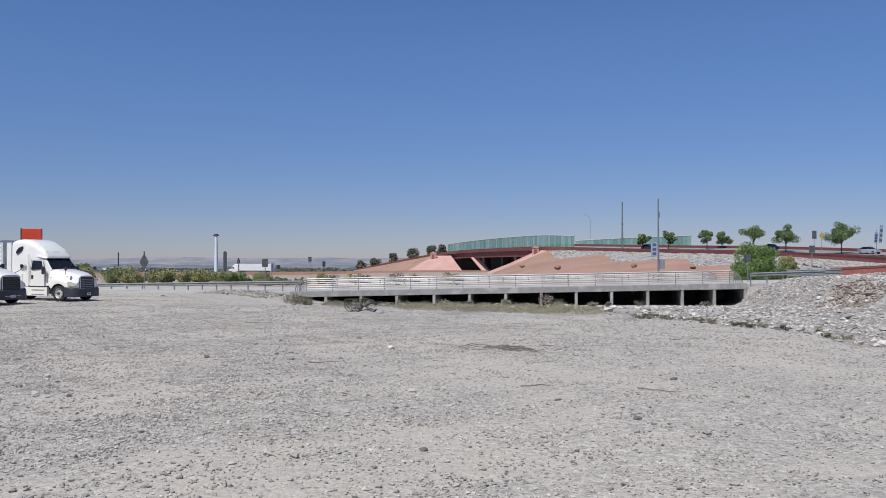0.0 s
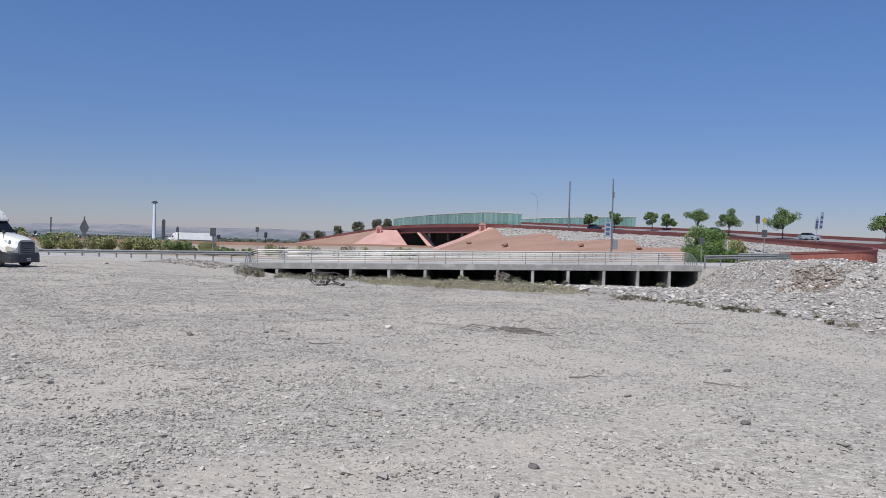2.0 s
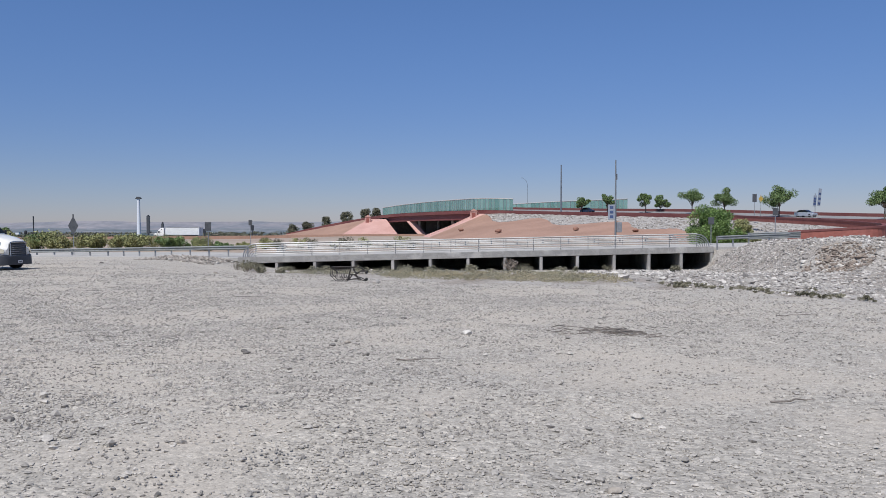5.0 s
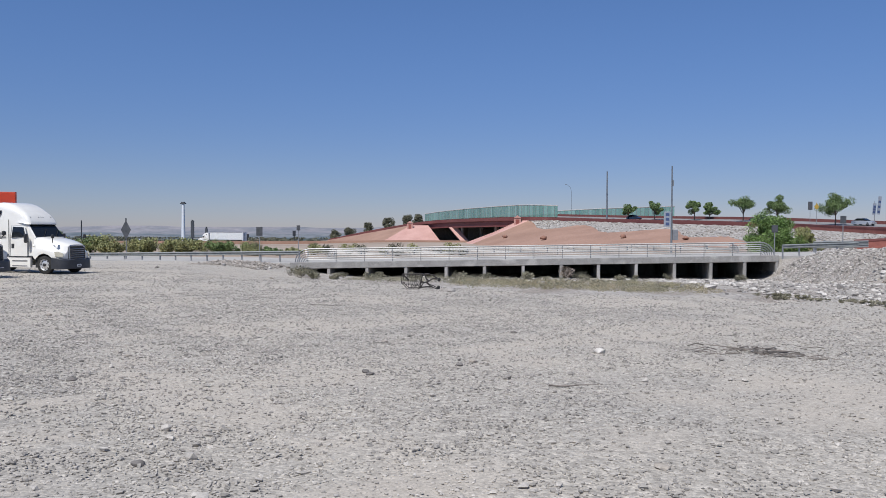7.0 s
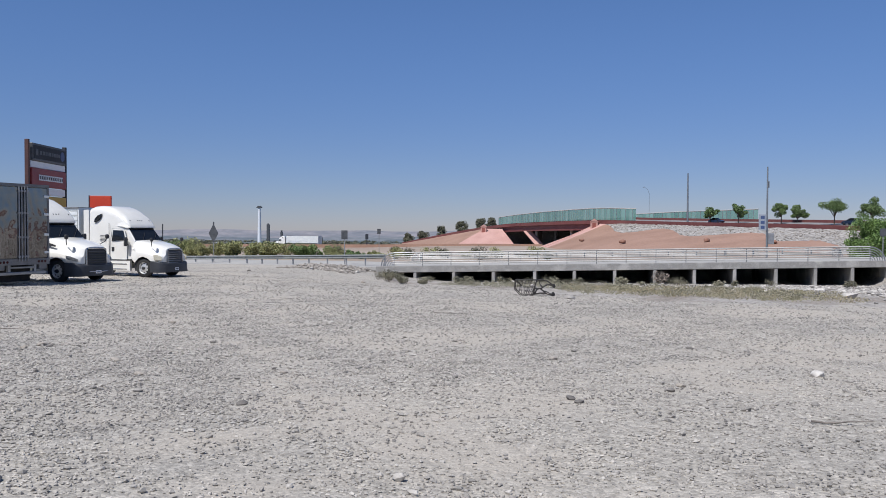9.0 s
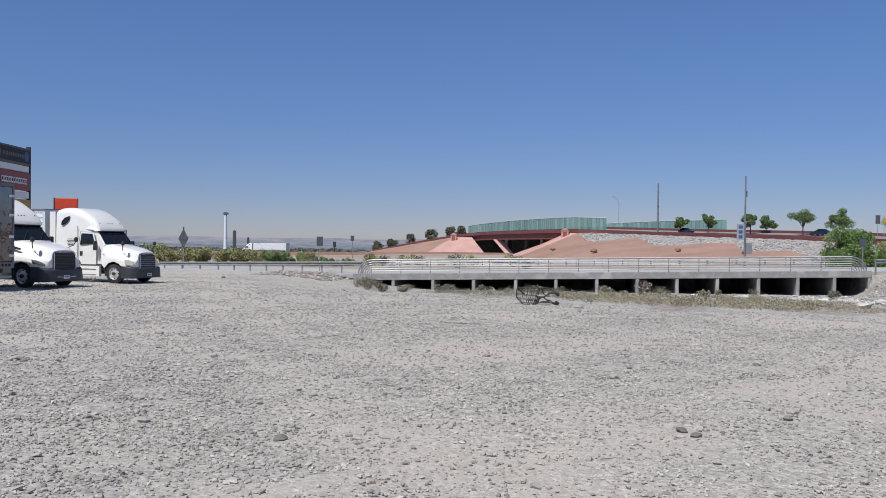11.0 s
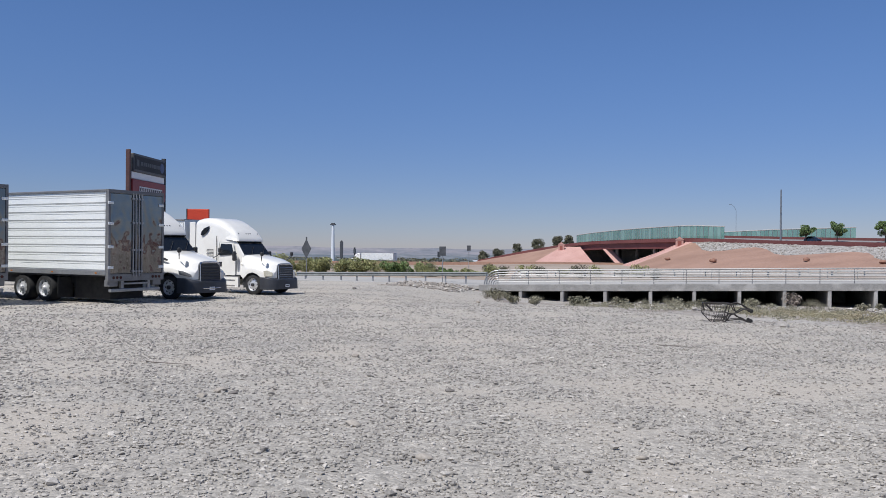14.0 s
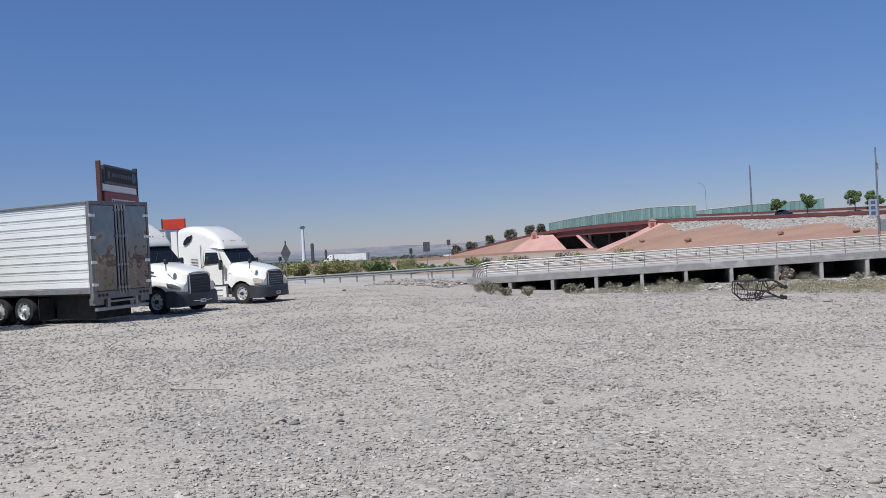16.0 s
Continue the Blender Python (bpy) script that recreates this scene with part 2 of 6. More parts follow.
AMBER = material("amber_lens", (0.55, 0.20, 0.03), scale=4, fine=30, rough=0.2, bump=0)
REDLENS = material("red_lens", (0.045, 0.008, 0.008), scale=4, fine=30, rough=0.2, bump=0)
YELLOW = material("yellow_truck_paint", (0.72, 0.43, 0.02), (0.78, 0.48, 0.03), scale=1, fine=10, rough=0.35, coat=0.4, bump=0, vary=0.04)
ORANGE = material("orange_red_sign", (0.52, 0.05, 0.02), (0.58, 0.06, 0.024), scale=0.8, fine=8, rough=0.5, bump=0, vary=0.04)
SIGNDARK = material("dark_sign_panel", (0.022, 0.025, 0.032), (0.035, 0.038, 0.045), scale=0.8, fine=8, rough=0.75, bump=0)
SIGNRED = material("dark_red_sign_panel", (0.22, 0.025, 0.025), (0.26, 0.035, 0.03), scale=0.8, fine=8, rough=0.45, bump=0)
SIGNBROWN = material("brown_sign_post", (0.075, 0.032, 0.027), (0.095, 0.042, 0.034), scale=0.8, fine=8, rough=0.6, bump=0.05)
SIGNWHITE = material("white_sign_face", (0.74, 0.75, 0.77), scale=0.8, fine=8, rough=0.5, bump=0, vary=0.04)
SIGNGOLD = material("gold_sign_face", (0.42, 0.28, 0.05), scale=0.8, fine=8, rough=0.5, bump=0, vary=0.06)
SIGNPALE = material("pale_blue_grey_sign", (0.27, 0.30, 0.35), (0.32, 0.35, 0.39), scale=1.5, fine=8, rough=0.5, bump=0)
SIGNBLUE = material("blue_sign_face", (0.06, 0.09, 0.19), scale=0.8, fine=8, rough=0.5, bump=0)
SIGNBACK = material("bare_aluminium_back", (0.085, 0.088, 0.092), (0.12, 0.122, 0.125), scale=3, fine=20, rough=0.5, metal=0.4, bump=0)
POLEGREY = material("grey_pole", (0.17, 0.19, 0.21), (0.22, 0.24, 0.26), scale=1, fine=10, rough=0.5, metal=0.3, bump=0)
LEAF = material("green_leaves", (0.105, 0.165, 0.05), (0.18, 0.25, 0.085), scale=1.0, fine=6, rough=0.6, bump=0, rand=0.4)
SHRUBLEAF = material("bright_shrub_leaves", (0.10, 0.18, 0.04), (0.21, 0.31, 0.085), scale=1.0, fine=6, rough=0.55, bump=0, rand=0.45)
WEEDGREY = material("grey_green_weed", (0.13, 0.125, 0.08), (0.24, 0.22, 0.145), scale=0.5, fine=5, rough=0.8, bump=0, rand=0.4)
LEAFDRY = material("yellow_green_leaves", (0.24, 0.26, 0.10), (0.35, 0.34, 0.15), scale=0.8, fine=5, rough=0.7, bump=0, rand=0.4)
LEAFGREY = material("grey_green_leaves", (0.115, 0.115, 0.07), (0.17, 0.16, 0.10), scale=0.8, fine=5, rough=0.7, bump=0, rand=0.4)
STRAW = material("dry_grass", (0.37, 0.31, 0.20), (0.30, 0.275, 0.165), scale=0.5, fine=5, rough=0.8, bump=0, rand=0.22)
WEED = material("dusty_weed", (0.24, 0.225, 0.15), (0.32, 0.295, 0.21), scale=0.5, fine=5, rough=0.8, bump=0, rand=0.25)
BARK = material("bark", (0.10, 0.075, 0.055), (0.15, 0.12, 0.09), scale=3, fine=20, rough=0.9, bump=0.4)
BLACKSTEEL = material("rusty_black_steel", (0.018, 0.017, 0.017), (0.045, 0.036, 0.03), scale=8, fine=50, rough=0.65, metal=0.2, bump=0.2)
WOODGREY = material("weathered_wood", (0.15, 0.13, 0.11), (0.24, 0.21, 0.18), scale=3, fine=30, rough=0.9, bump=0.4)
CARDARK = material("dark_blue_car_paint", (0.012, 0.016, 0.03), scale=1, fine=10, rough=0.25, coat=0.6, bump=0, vary=0.03)
CARSILVER = material("silver_car_paint", (0.45, 0.46, 0.47), scale=1, fine=10, rough=0.3, metal=0.4, coat=0.5, bump=0, vary=0.03)


def glass_screen_material():
    m = bpy.data.materials.new("green_glass_screen")
    m.use_nodes = True
    n, l = m.node_tree.nodes, m.node_tree.links
    b = n["Principled BSDF"]
    b.inputs["Base Color"].default_value = (0.20, 0.36, 0.33, 1)
    b.inputs["Roughness"].default_value = 0.25
    b.inputs["Alpha"].default_value = 0.62
    oi = n.new("ShaderNodeObjectInfo")
    ramp = n.new("ShaderNodeValToRGB")
    ramp.color_ramp.elements[0].color = (0.10, 0.24, 0.20, 1)
    ramp.color_ramp.elements[1].color = (0.24, 0.42, 0.37, 1)
    l.new(oi.outputs["Random"], ramp.inputs["Fac"])
    l.new(ramp.outputs["Color"], b.inputs["Base Color"])
    return m


SCREEN = glass_screen_material()


# ---------- mesh helpers ----------
def link_mesh(name, me, mat, parent=None, label="", smooth=0):
    me.materials.append(mat)
    if smooth:
        me.polygons.foreach_set("use_smooth", [True] * len(me.polygons))
        me.set_sharp_from_angle(angle=radians(smooth))
    ob = new(name, me)
    if parent:
        ob.parent = parent
    if label:
        ob["label"] = label
    return ob


def part(name, bm, mat, parent=None, label="", smooth=0):
    me = bpy.data.meshes.new(name)
    bm.normal_update()
    bm.to_mesh(me)
    bm.free()
    return link_mesh(name, me, mat, parent, label, smooth)


def box(bm, x0, x1, y0, y1, z0, z1, bevel=0.0, m=None, seg=2):
    r = bmesh.ops.create_cube(bm, size=1)
    vs = r["verts"]
    for v in vs:
        v.co = Vector((x0 + (v.co.x + 0.5) * (x1 - x0), y0 + (v.co.y + 0.5) * (y1 - y0), z0 + (v.co.z + 0.5) * (z1 - z0)))
    if bevel:
        es = list({e for v in vs for e in v.link_edges})
        r2 = bmesh.ops.bevel(bm, geom=es, offset=bevel, segments=seg, affect="EDGES", profile=0.5)
        vs = list({v for f in r2["faces"] for v in f.verts} | {v for v in vs if v.is_valid})
    if m is not None:
        bmesh.ops.transform(bm, matrix=m, verts=vs)
    return bm


def cube(*a, **k):
    return box(bmesh.new(), *a, **k)


def rod(bm, p0, p1, r0, r1=None, seg=8, caps=True):
    """A tapered round bar between two points."""
    p0, p1 = Vector(p0), Vector(p1)
    r1 = r0 if r1 is None else r1
    q = (p1 - p0).to_track_quat("Z", "Y")
    rings = []
    for p, r in ((p0, r0), (p1, r1)):
        rings.append([bm.verts.new(p + q @ Vector((r * math.cos(a), r * math.sin(a), 0))) for a in [2 * math.pi * k / seg for k in range(seg)]])
    for k in range(seg):
        bm.faces.new((rings[0][k], rings[0][(k + 1) % seg], rings[1][(k + 1) % seg], rings[1][k]))
    if caps:
        bm.faces.new(rings[0][::-1])
        bm.faces.new(rings[1])
    return bm


def pipe(bm, pts, r, seg=6):
    for a, b in zip(pts, pts[1:]):
        rod(bm, a, b, r, seg=seg)
    return bm


def lathe(bm, profile, seg=24, centre=(0, 0, 0), first=True, last=True):
    """Turns (radius, along) pairs round the y axis."""
    c = Vector(centre)
    rings = []
    for r, a in profile:
        rings.append([bm.verts.new(c + Vector((r * math.cos(t), a, r * math.sin(t)))) for t in [2 * math.pi * k / seg for k in range(seg)]])
    for i in range(len(rings) - 1):
        for k in range(seg):
            bm.faces.new((rings[i][k], rings[i][(k + 1) % seg], rings[i + 1][(k + 1) % seg], rings[i + 1][k]))
    if first:
        bm.faces.new(rings[0][::-1])
    if last:
        bm.faces.new(rings[-1])
    bmesh.ops.recalc_face_normals(bm, faces=bm.faces)
    return bm


def loft(bm, sections, corner=4):
    """Skins rounded boxes along x: each section is (x, half width at the bottom, half width at the top, z low, z high, top radius)."""
    rings = []
    for x, wb, wt, z0, z1, r in sections:
        ring = [(-wb, z0), (wb, z0)]
        for k in range(corner + 1):
            a = math.pi / 2 * k / corner
            ring.append((wt - r + r * math.cos(a), z1 - r + r * math.sin(a)))
        for k in range(corner + 1):
            a = math.pi / 2 * k / corner
            ring.append((-wt + r - r * math.sin(a), z1 - r + r * math.cos(a)))
        rings.append([bm.verts.new((x, y, z)) for y, z in ring])
    n = len(rings[0])
    for a, b in zip(rings, rings[1:]):
        for k in range(n):
            bm.faces.new((a[k], a[(k + 1) % n], b[(k + 1) % n], b[k]))
    bm.faces.new(rings[0][::-1])
    bm.faces.new(rings[-1])
    bmesh.ops.recalc_face_normals(bm, faces=bm.faces)
    return bm


def plate(bm, pts, thick):
    """A flat polygon given thickness along its normal."""
    pts = [Vector(p) for p in pts]
    n = (pts[1] - pts[0]).cross(pts[2] - pts[0]).normalized() * thick
    a = [bm.verts.new(p) for p in pts]
    b = [bm.verts.new(p + n) for p in pts]
    k = len(pts)
    bm.faces.new(a[::-1])
    bm.faces.new(b)
    for i in range(k):
        bm.faces.new((a[i], a[(i + 1) % k], b[(i + 1) % k], b[i]))
    bmesh.ops.recalc_face_normals(bm, faces=bm.faces)
    return bm


def strip(bm, left, right):
    """A band of quads between two rows of points."""
    a = [bm.verts.new(p) for p in left]
    b = [bm.verts.new(p) for p in right]
    for i in range(len(a) - 1):
        bm.faces.new((a[i], b[i], b[i + 1], a[i + 1]))
    return bm


def smoothstep(a, b, x):
    t = np.clip((x - a) / (b - a), 0, 1)
    return t * t * (3 - 2 * t)


def scatter_mesh(name, places, sizes, mat, squash=0.55, seed=1, rough=0.35, parent=None, light=False):
    """Many low stones in one mesh: bent octahedra with split faces, 16 triangles each."""
    rng = np.random.default_rng(seed)
    base = []
    for z, r, k0, k in ((-0.7, 0.7, 0.3, 3), (0.2, 1.0, 0.0, 4), (0.8, 0.5, 0.5, 2)) if light else ((-0.9, 0.55, 0.3, 4), (0.25, 1.0, 0.0, 5), (0.95, 0.5, 0.5, 3)):
        for i in range(k):
            a = 2 * math.pi * (i + k0) / k
            base.append((r * math.cos(a), r * math.sin(a), z))
    base = np.array(base)
    bm = bmesh.new()
    vs = [bm.verts.new(p) for p in base]
    bmesh.ops.convex_hull(bm, input=vs)
    bmesh.ops.triangulate(bm, faces=bm.faces)
    bm.verts.index_update()
    bm.verts.ensure_lookup_table()
    verts0 = np.array([v.co[:] for v in bm.verts])
    faces0 = np.array([[v.index for v in f.verts] for f in bm.faces])
    bm.free()
    n, k = len(places), len(verts0)
    v = np.repeat(verts0[None], n, 0) * (1 + rng.uniform(-rough, rough, (n, k, 1)))
    v *= np.stack([np.ones(n), rng.uniform(0.6, 1.0, n), rng.uniform(0.6, 1.2, n) * squash], -1)[:, None]
    a = rng.uniform(0, 2 * math.pi, n)
    tilt = rng.uniform(-0.35, 0.35, n)
    x, y, z = v[..., 0].copy(), v[..., 1].copy(), v[..., 2].copy()
    x, z = x * np.cos(tilt)[:, None] - z * np.sin(tilt)[:, None], x * np.sin(tilt)[:, None] + z * np.cos(tilt)[:, None]
    xx = x * np.cos(a)[:, None] - y * np.sin(a)[:, None]
    yy = x * np.sin(a)[:, None] + y * np.cos(a)[:, None]
    v = np.stack([xx, yy, z], -1) * np.asarray(sizes)[:, None, None] * 0.5
    v += np.asarray(places)[:, None]
    f = faces0[None] + (np.arange(n) * k)[:, None, None]
    me = bpy.data.meshes.new(name)
    me.from_pydata(v.reshape(-1, 3), [], f.reshape(-1, 3))
    return link_mesh(name, me, mat, parent)


def leaf_mesh(name, centres, radii, count, size, mat, parent=None, seed=1, flat=0.8, upright=False):
    """Leaves as small folded quads spread through clumps."""
    rng = np.random.default_rng(seed)
    centres, radii = np.asarray(centres, float), np.asarray(radii, float)
    pick = rng.integers(0, len(centres), count)
    d = rng.normal(size=(count, 3))
    d /= np.linalg.norm(d, axis=1)[:, None]
    r = radii[pick] * rng.uniform(0.25, 1.08, count) ** 0.5
    p = centres[pick] + d * r[:, None] * np.array([1, 1, flat])
    u = rng.normal(size=(count, 3))
    if upright:
        u = u * 0.35 + np.array([0, 0, 1])
    u /= np.linalg.norm(u, axis=1)[:, None]
    w = np.cross(u, rng.normal(size=(count, 3)))
    w /= np.linalg.norm(w, axis=1)[:, None]
    s = size * rng.uniform(0.6, 1.4, count)[:, None]
    wid = 0.10 if upright else 0.55
    q = np.stack([p - u * s, p - w * s * wid, p + u * s, p + w * s * wid], 1)
    me = bpy.data.meshes.new(name)
    me.from_pydata(q.reshape(-1, 3), [], np.arange(count * 4).reshape(-1, 4))
    return link_mesh(name, me, mat, parent)


# ---------- ground ----------
def band_top(x):
    """Top of the culvert's concrete edge, which follows the road's slope."""
    return -1.43 + 0.0187 * (x + 3.3)


def ground_height(x, y):
    x, y = np.asarray(x, float), np.asarray(y, float)
    lot = np.where(y < 20, -0.03 * y, -0.6 - 0.0215 * (np.clip(y, 20, 95) - 20))
    road = np.maximum(-1.95, -1.55 + 0.0187 * (x + 3.3)) - 0.12
    # shallow channel that falls towards the culvert
    side = smoothstep(-31.5, -19, x) * (1 - smoothstep(17, 25, x))
    h = lot - 1.3 * side * smoothstep(40, 74, y)
    # heap of rubble beside the culvert
    toe = np.where(x < 16, 58 + (16 - x) * 11, 58 - 1.25 * (x - 16))
    inside = np.clip((y - toe) / 9.0, 0, 1)
    heap = smoothstep(0, 1, inside) * smoothstep(16.0, 20.5, x - (y - 60) * 0.01)
    top = -0.08 + 0.12 * np.sin(x * 0.7) * np.cos(y * 0.4) - smoothstep(70, 82, y) * 0.75
    h = h * (1 - heap) + top * heap
    # under and beyond the road
    under = (x > -25.9) & (x < 17.6)
    bed = smoothstep(80, 84, y)
    h = np.where(under, np.where(y > 93.5, road, h), h * (1 - bed) + road * bed)
    back = -2.2 - 1.6 * smoothstep(150, 250, y) - 0.6 * smoothstep(250, 340, y)
    b = smoothstep(96, 125, y)
    h = np.where(y > 93.6, h * (1 - b) + back * b, h)
    # the valley
    far = -4.4 - np.interp(y, [340, 535, 1200, 2000, 3600, 6000], [0, 4, 27, 40, 46, 48])
    h = np.where(y > 340, far, h)
    aside = smoothstep(200, 700, np.abs(x)) * smoothstep(0, 400, y)
    h = h - 8 * aside * (y < 340)
    h = h + 0.04 * smoothstep(22, 29, -x) * (1 - smoothstep(39.5, 46, y)) * smoothstep(15, 30, y)
    h = h - 1.7 * smoothstep(40, 120, -x) * smoothstep(220, 300, y)
    rough = smoothstep(2, 6, y) * (1 - smoothstep(60, 140, y))
    h = h + rough * 0.03 * (np.sin(x * 0.9 + 1.3 * np.sin(y * 0.31)) * np.sin(y * 0.7 + 0.8 * np.sin(x * 0.23)))
    return h


def graded(*stretches):
    out = [stretches[0][0]]
    for a, b, step in stretches:
        out += list(np.linspace(a, b, max(2, round((b - a) / step) + 1))[1:])
    return np.array(out)


gx = graded((-4800, -1000, 380), (-1000, -200, 80), (-200, -70, 10), (-70, -30, 1.6), (-30, 30, 0.6), (30, 70, 2.0), (70, 200, 10), (200, 1000, 80), (1000, 4800, 380))
gy = graded((-400, -40, 40), (-40, 2, 3), (2, 50, 0.6), (50, 98, 0.75), (98, 130, 4), (130, 400, 10), (400, 1200, 50), (1200, 4700, 150))
GX, GY = np.meshgrid(gx, gy)
GZ = ground_height(GX, GY)
jit = np.random.default_rng(5)
near = (GX > -40) & (GX < 40) & (GY > 0) & (GY < 98)
GZ = GZ + near * jit.normal(0, 0.010, GZ.shape)
heap_mask = (GX > 12) & (GY > 34) & (GY < 80)
GZ = GZ + heap_mask * jit.normal(0, 0.07, GZ.shape)
ny, nx = GX.shape
idx = np.arange(nx * ny).reshape(ny, nx)
quads = np.stack([idx[:-1, :-1], idx[:-1, 1:], idx[1:, 1:], idx[1:, :-1]], -1).reshape(-1, 4)
gm = bpy.data.meshes.new("ground")
gm.from_pydata(np.stack([GX, GY, GZ], -1).reshape(-1, 3), [], quads)
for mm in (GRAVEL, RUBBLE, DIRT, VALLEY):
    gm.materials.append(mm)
cx, cy = GX.reshape(-1)[quads].mean(1), GY.reshape(-1)[quads].mean(1)


def patches(x, y):
    """Between 0 (bare dust) and 1 (gravel): broad drifts across the lot."""
    a = np.sin(0.85 * x + 1.7 * np.sin(0.41 * y)) + np.sin(0.73 * y - 0.65 * x + 1.1 * np.sin(0.57 * x)) + 0.9 * np.sin(2.1 * x + 1.6 * y + np.sin(0.9 * y)) + 0.6 * np.sin(3.1 * y - 2.6 * x)
    return smoothstep(-1.9, 0.7, a)


def lot_edge(x):
    """Where the gravel lot ends and the rubble and weeds begin, as y over x."""
    return np.interp(x, [-40, -27, -22, -17, -12, -9, -3, 3.7, 7.1, 7.5, 9, 14], [90, 79, 70, 57, 43, 38.5, 34.5, 33, 25.4, 20, 8, -20])


slot = np.zeros(len(quads), int)
wob = 0.8 * np.sin(cx * 1.7) + 0.5 * np.sin(cx * 4.1 + cy)
slot[cy > lot_edge(cx) + wob] = 1
slot[(cy > 94) | (cx < -70) & (cy > 60) | (cx > 70)] = 2
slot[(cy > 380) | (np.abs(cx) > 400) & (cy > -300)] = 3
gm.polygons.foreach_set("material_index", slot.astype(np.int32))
gm.attributes.new("drift", "FLOAT", "POINT").data.foreach_set("value", patches(GX, GY).reshape(-1).astype(np.float32))
gm.polygons.foreach_set("use_smooth", [True] * len(gm.polygons))
ground = tagged(new("ground", gm), "pale grey gravel lot falling gently towards a dry channel", "ground", kind="structure")

# far hills that close the horizon, with aerial haze mixed into their colours
for row, (yy, low, high, mat, label) in enumerate(((3900, -56, -36, HAZEFOOTHILLS, "dark foothills across the valley, blue haze mixed into their colour"), (4450, -50, -4, HAZEHILLS, "low brown hills along the horizon, pale haze mixed into their colour"))):
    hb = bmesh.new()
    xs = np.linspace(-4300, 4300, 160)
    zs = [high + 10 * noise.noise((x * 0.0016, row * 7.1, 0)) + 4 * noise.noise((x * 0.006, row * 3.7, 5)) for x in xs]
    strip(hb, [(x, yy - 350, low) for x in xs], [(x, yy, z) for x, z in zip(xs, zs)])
    tagged(part("haze_tinted_hills", hb, mat, smooth=60), label, "hills", kind="structure")

# ---------- the road behind the culvert ----------


def culvert_y(x):
    return 78.9 + (x + 26) * 0.0935


def road_z(x):
    return max(-1.97, band_top(x) - 0.10)


rb = bmesh.new()
xs = [-400, -200, -120, -80, -60, -50, -40, -33] + list(np.linspace(-26.2, 17.9, 23)) + [24, 30, 40, 60, 90, 140, 300]
front, back_, front_low, back_low = [], [], [], []
for x in xs:
    y0 = culvert_y(x) + 0.35 if -27 < x < 18 else (81.5 + (abs(x + 26) * 0.06 if x < 0 else (x - 17.9) * 0.05 + 1.5))
    y0 = min(y0, 94 if x > 0 else 92)
    z = road_z(min(x, 30))
    front.append((x, y0, z)), back_.append((x, y0 + 11.5, z))
    front_low.append((x, y0, z - 0.3)), back_low.append((x, y0 + 11.5, z - 0.3))
strip(rb, front, back_), strip(rb, front_low, front), strip(rb, back_, back_low), strip(rb, back_low, front_low)
bmesh.ops.recalc_face_normals(rb, faces=rb.faces)
road = tagged(part("road", rb, DUSTYROAD), "pale dusty two-lane asphalt road crossing the culvert", "road", kind="structure")

# ---------- culvert ----------
culvert = tagged(new("culvert"), "long low concrete box culvert with dark square openings under the road", "culvert", kind="structure")
cb = bmesh.new()
xa, xb = -26.2, 17.8
pts = [(x, culvert_y(x)) for x in (xa, xb)]
for (x0, y0), (x1, y1) in zip(pts, pts[1:]):
    v = []
    for x, y in ((x0, y0), (x1, y1)):
        t = band_top(x)
        v.append([cb.verts.new(p) for p in ((x, y, t), (x, y, t - 0.58), (x, y + 0.45, t - 0.58), (x, y + 0.45, t))])
    for k in range(4):
        cb.faces.new((v[0][k], v[0][(k + 1) % 4], v[1][(k + 1) % 4], v[1][k]))
    cb.faces.new(v[0][::-1]), cb.faces.new(v[1])
bmesh.ops.recalc_face_normals(cb, faces=cb.faces)
bmesh.ops.bevel(cb, geom=list(cb.edges), offset=0.025, segments=1, affect="EDGES")
part("edge_beam", cb, CONCRETE, culvert, "pale weathered concrete edge beam")
sb = bmesh.new()
a = [(x, culvert_y(x) + 0.45, band_top(x) - 0.45) for x in (xa, xb)]
b = [(x, 93.2, band_top(x) - 0.45) for x in (xa, xb)]
strip(sb, a, b)
strip(sb, [(p[0], p[1], p[2] - 0.13) for p in b], [(p[0], p[1], p[2] - 0.13) for p in a])
part("roof_slab", sb, CONCRETE, culvert)
wallb = bmesh.new()
box(wallb, xa, xb, 92.6, 93.1, -4.2, -1.9)
part("back_wall", wallb, CONCRETE, culvert)
pier_x = [-26.0, -22.7, -19.25, -15.74, -12.11, -8.66, -5.17, -1.74, 1.62, 5.01, 8.45, 11.72, 14.76, 17.65]
for x in pier_x:
    pb = cube(x - 0.14, x + 0.14, culvert_y(x) + 0.03, 92.6, -4.2, band_top(x) - 0.57, bevel=0.03, seg=1)
    part("dividing_wall", pb, CONCRETE, culvert)


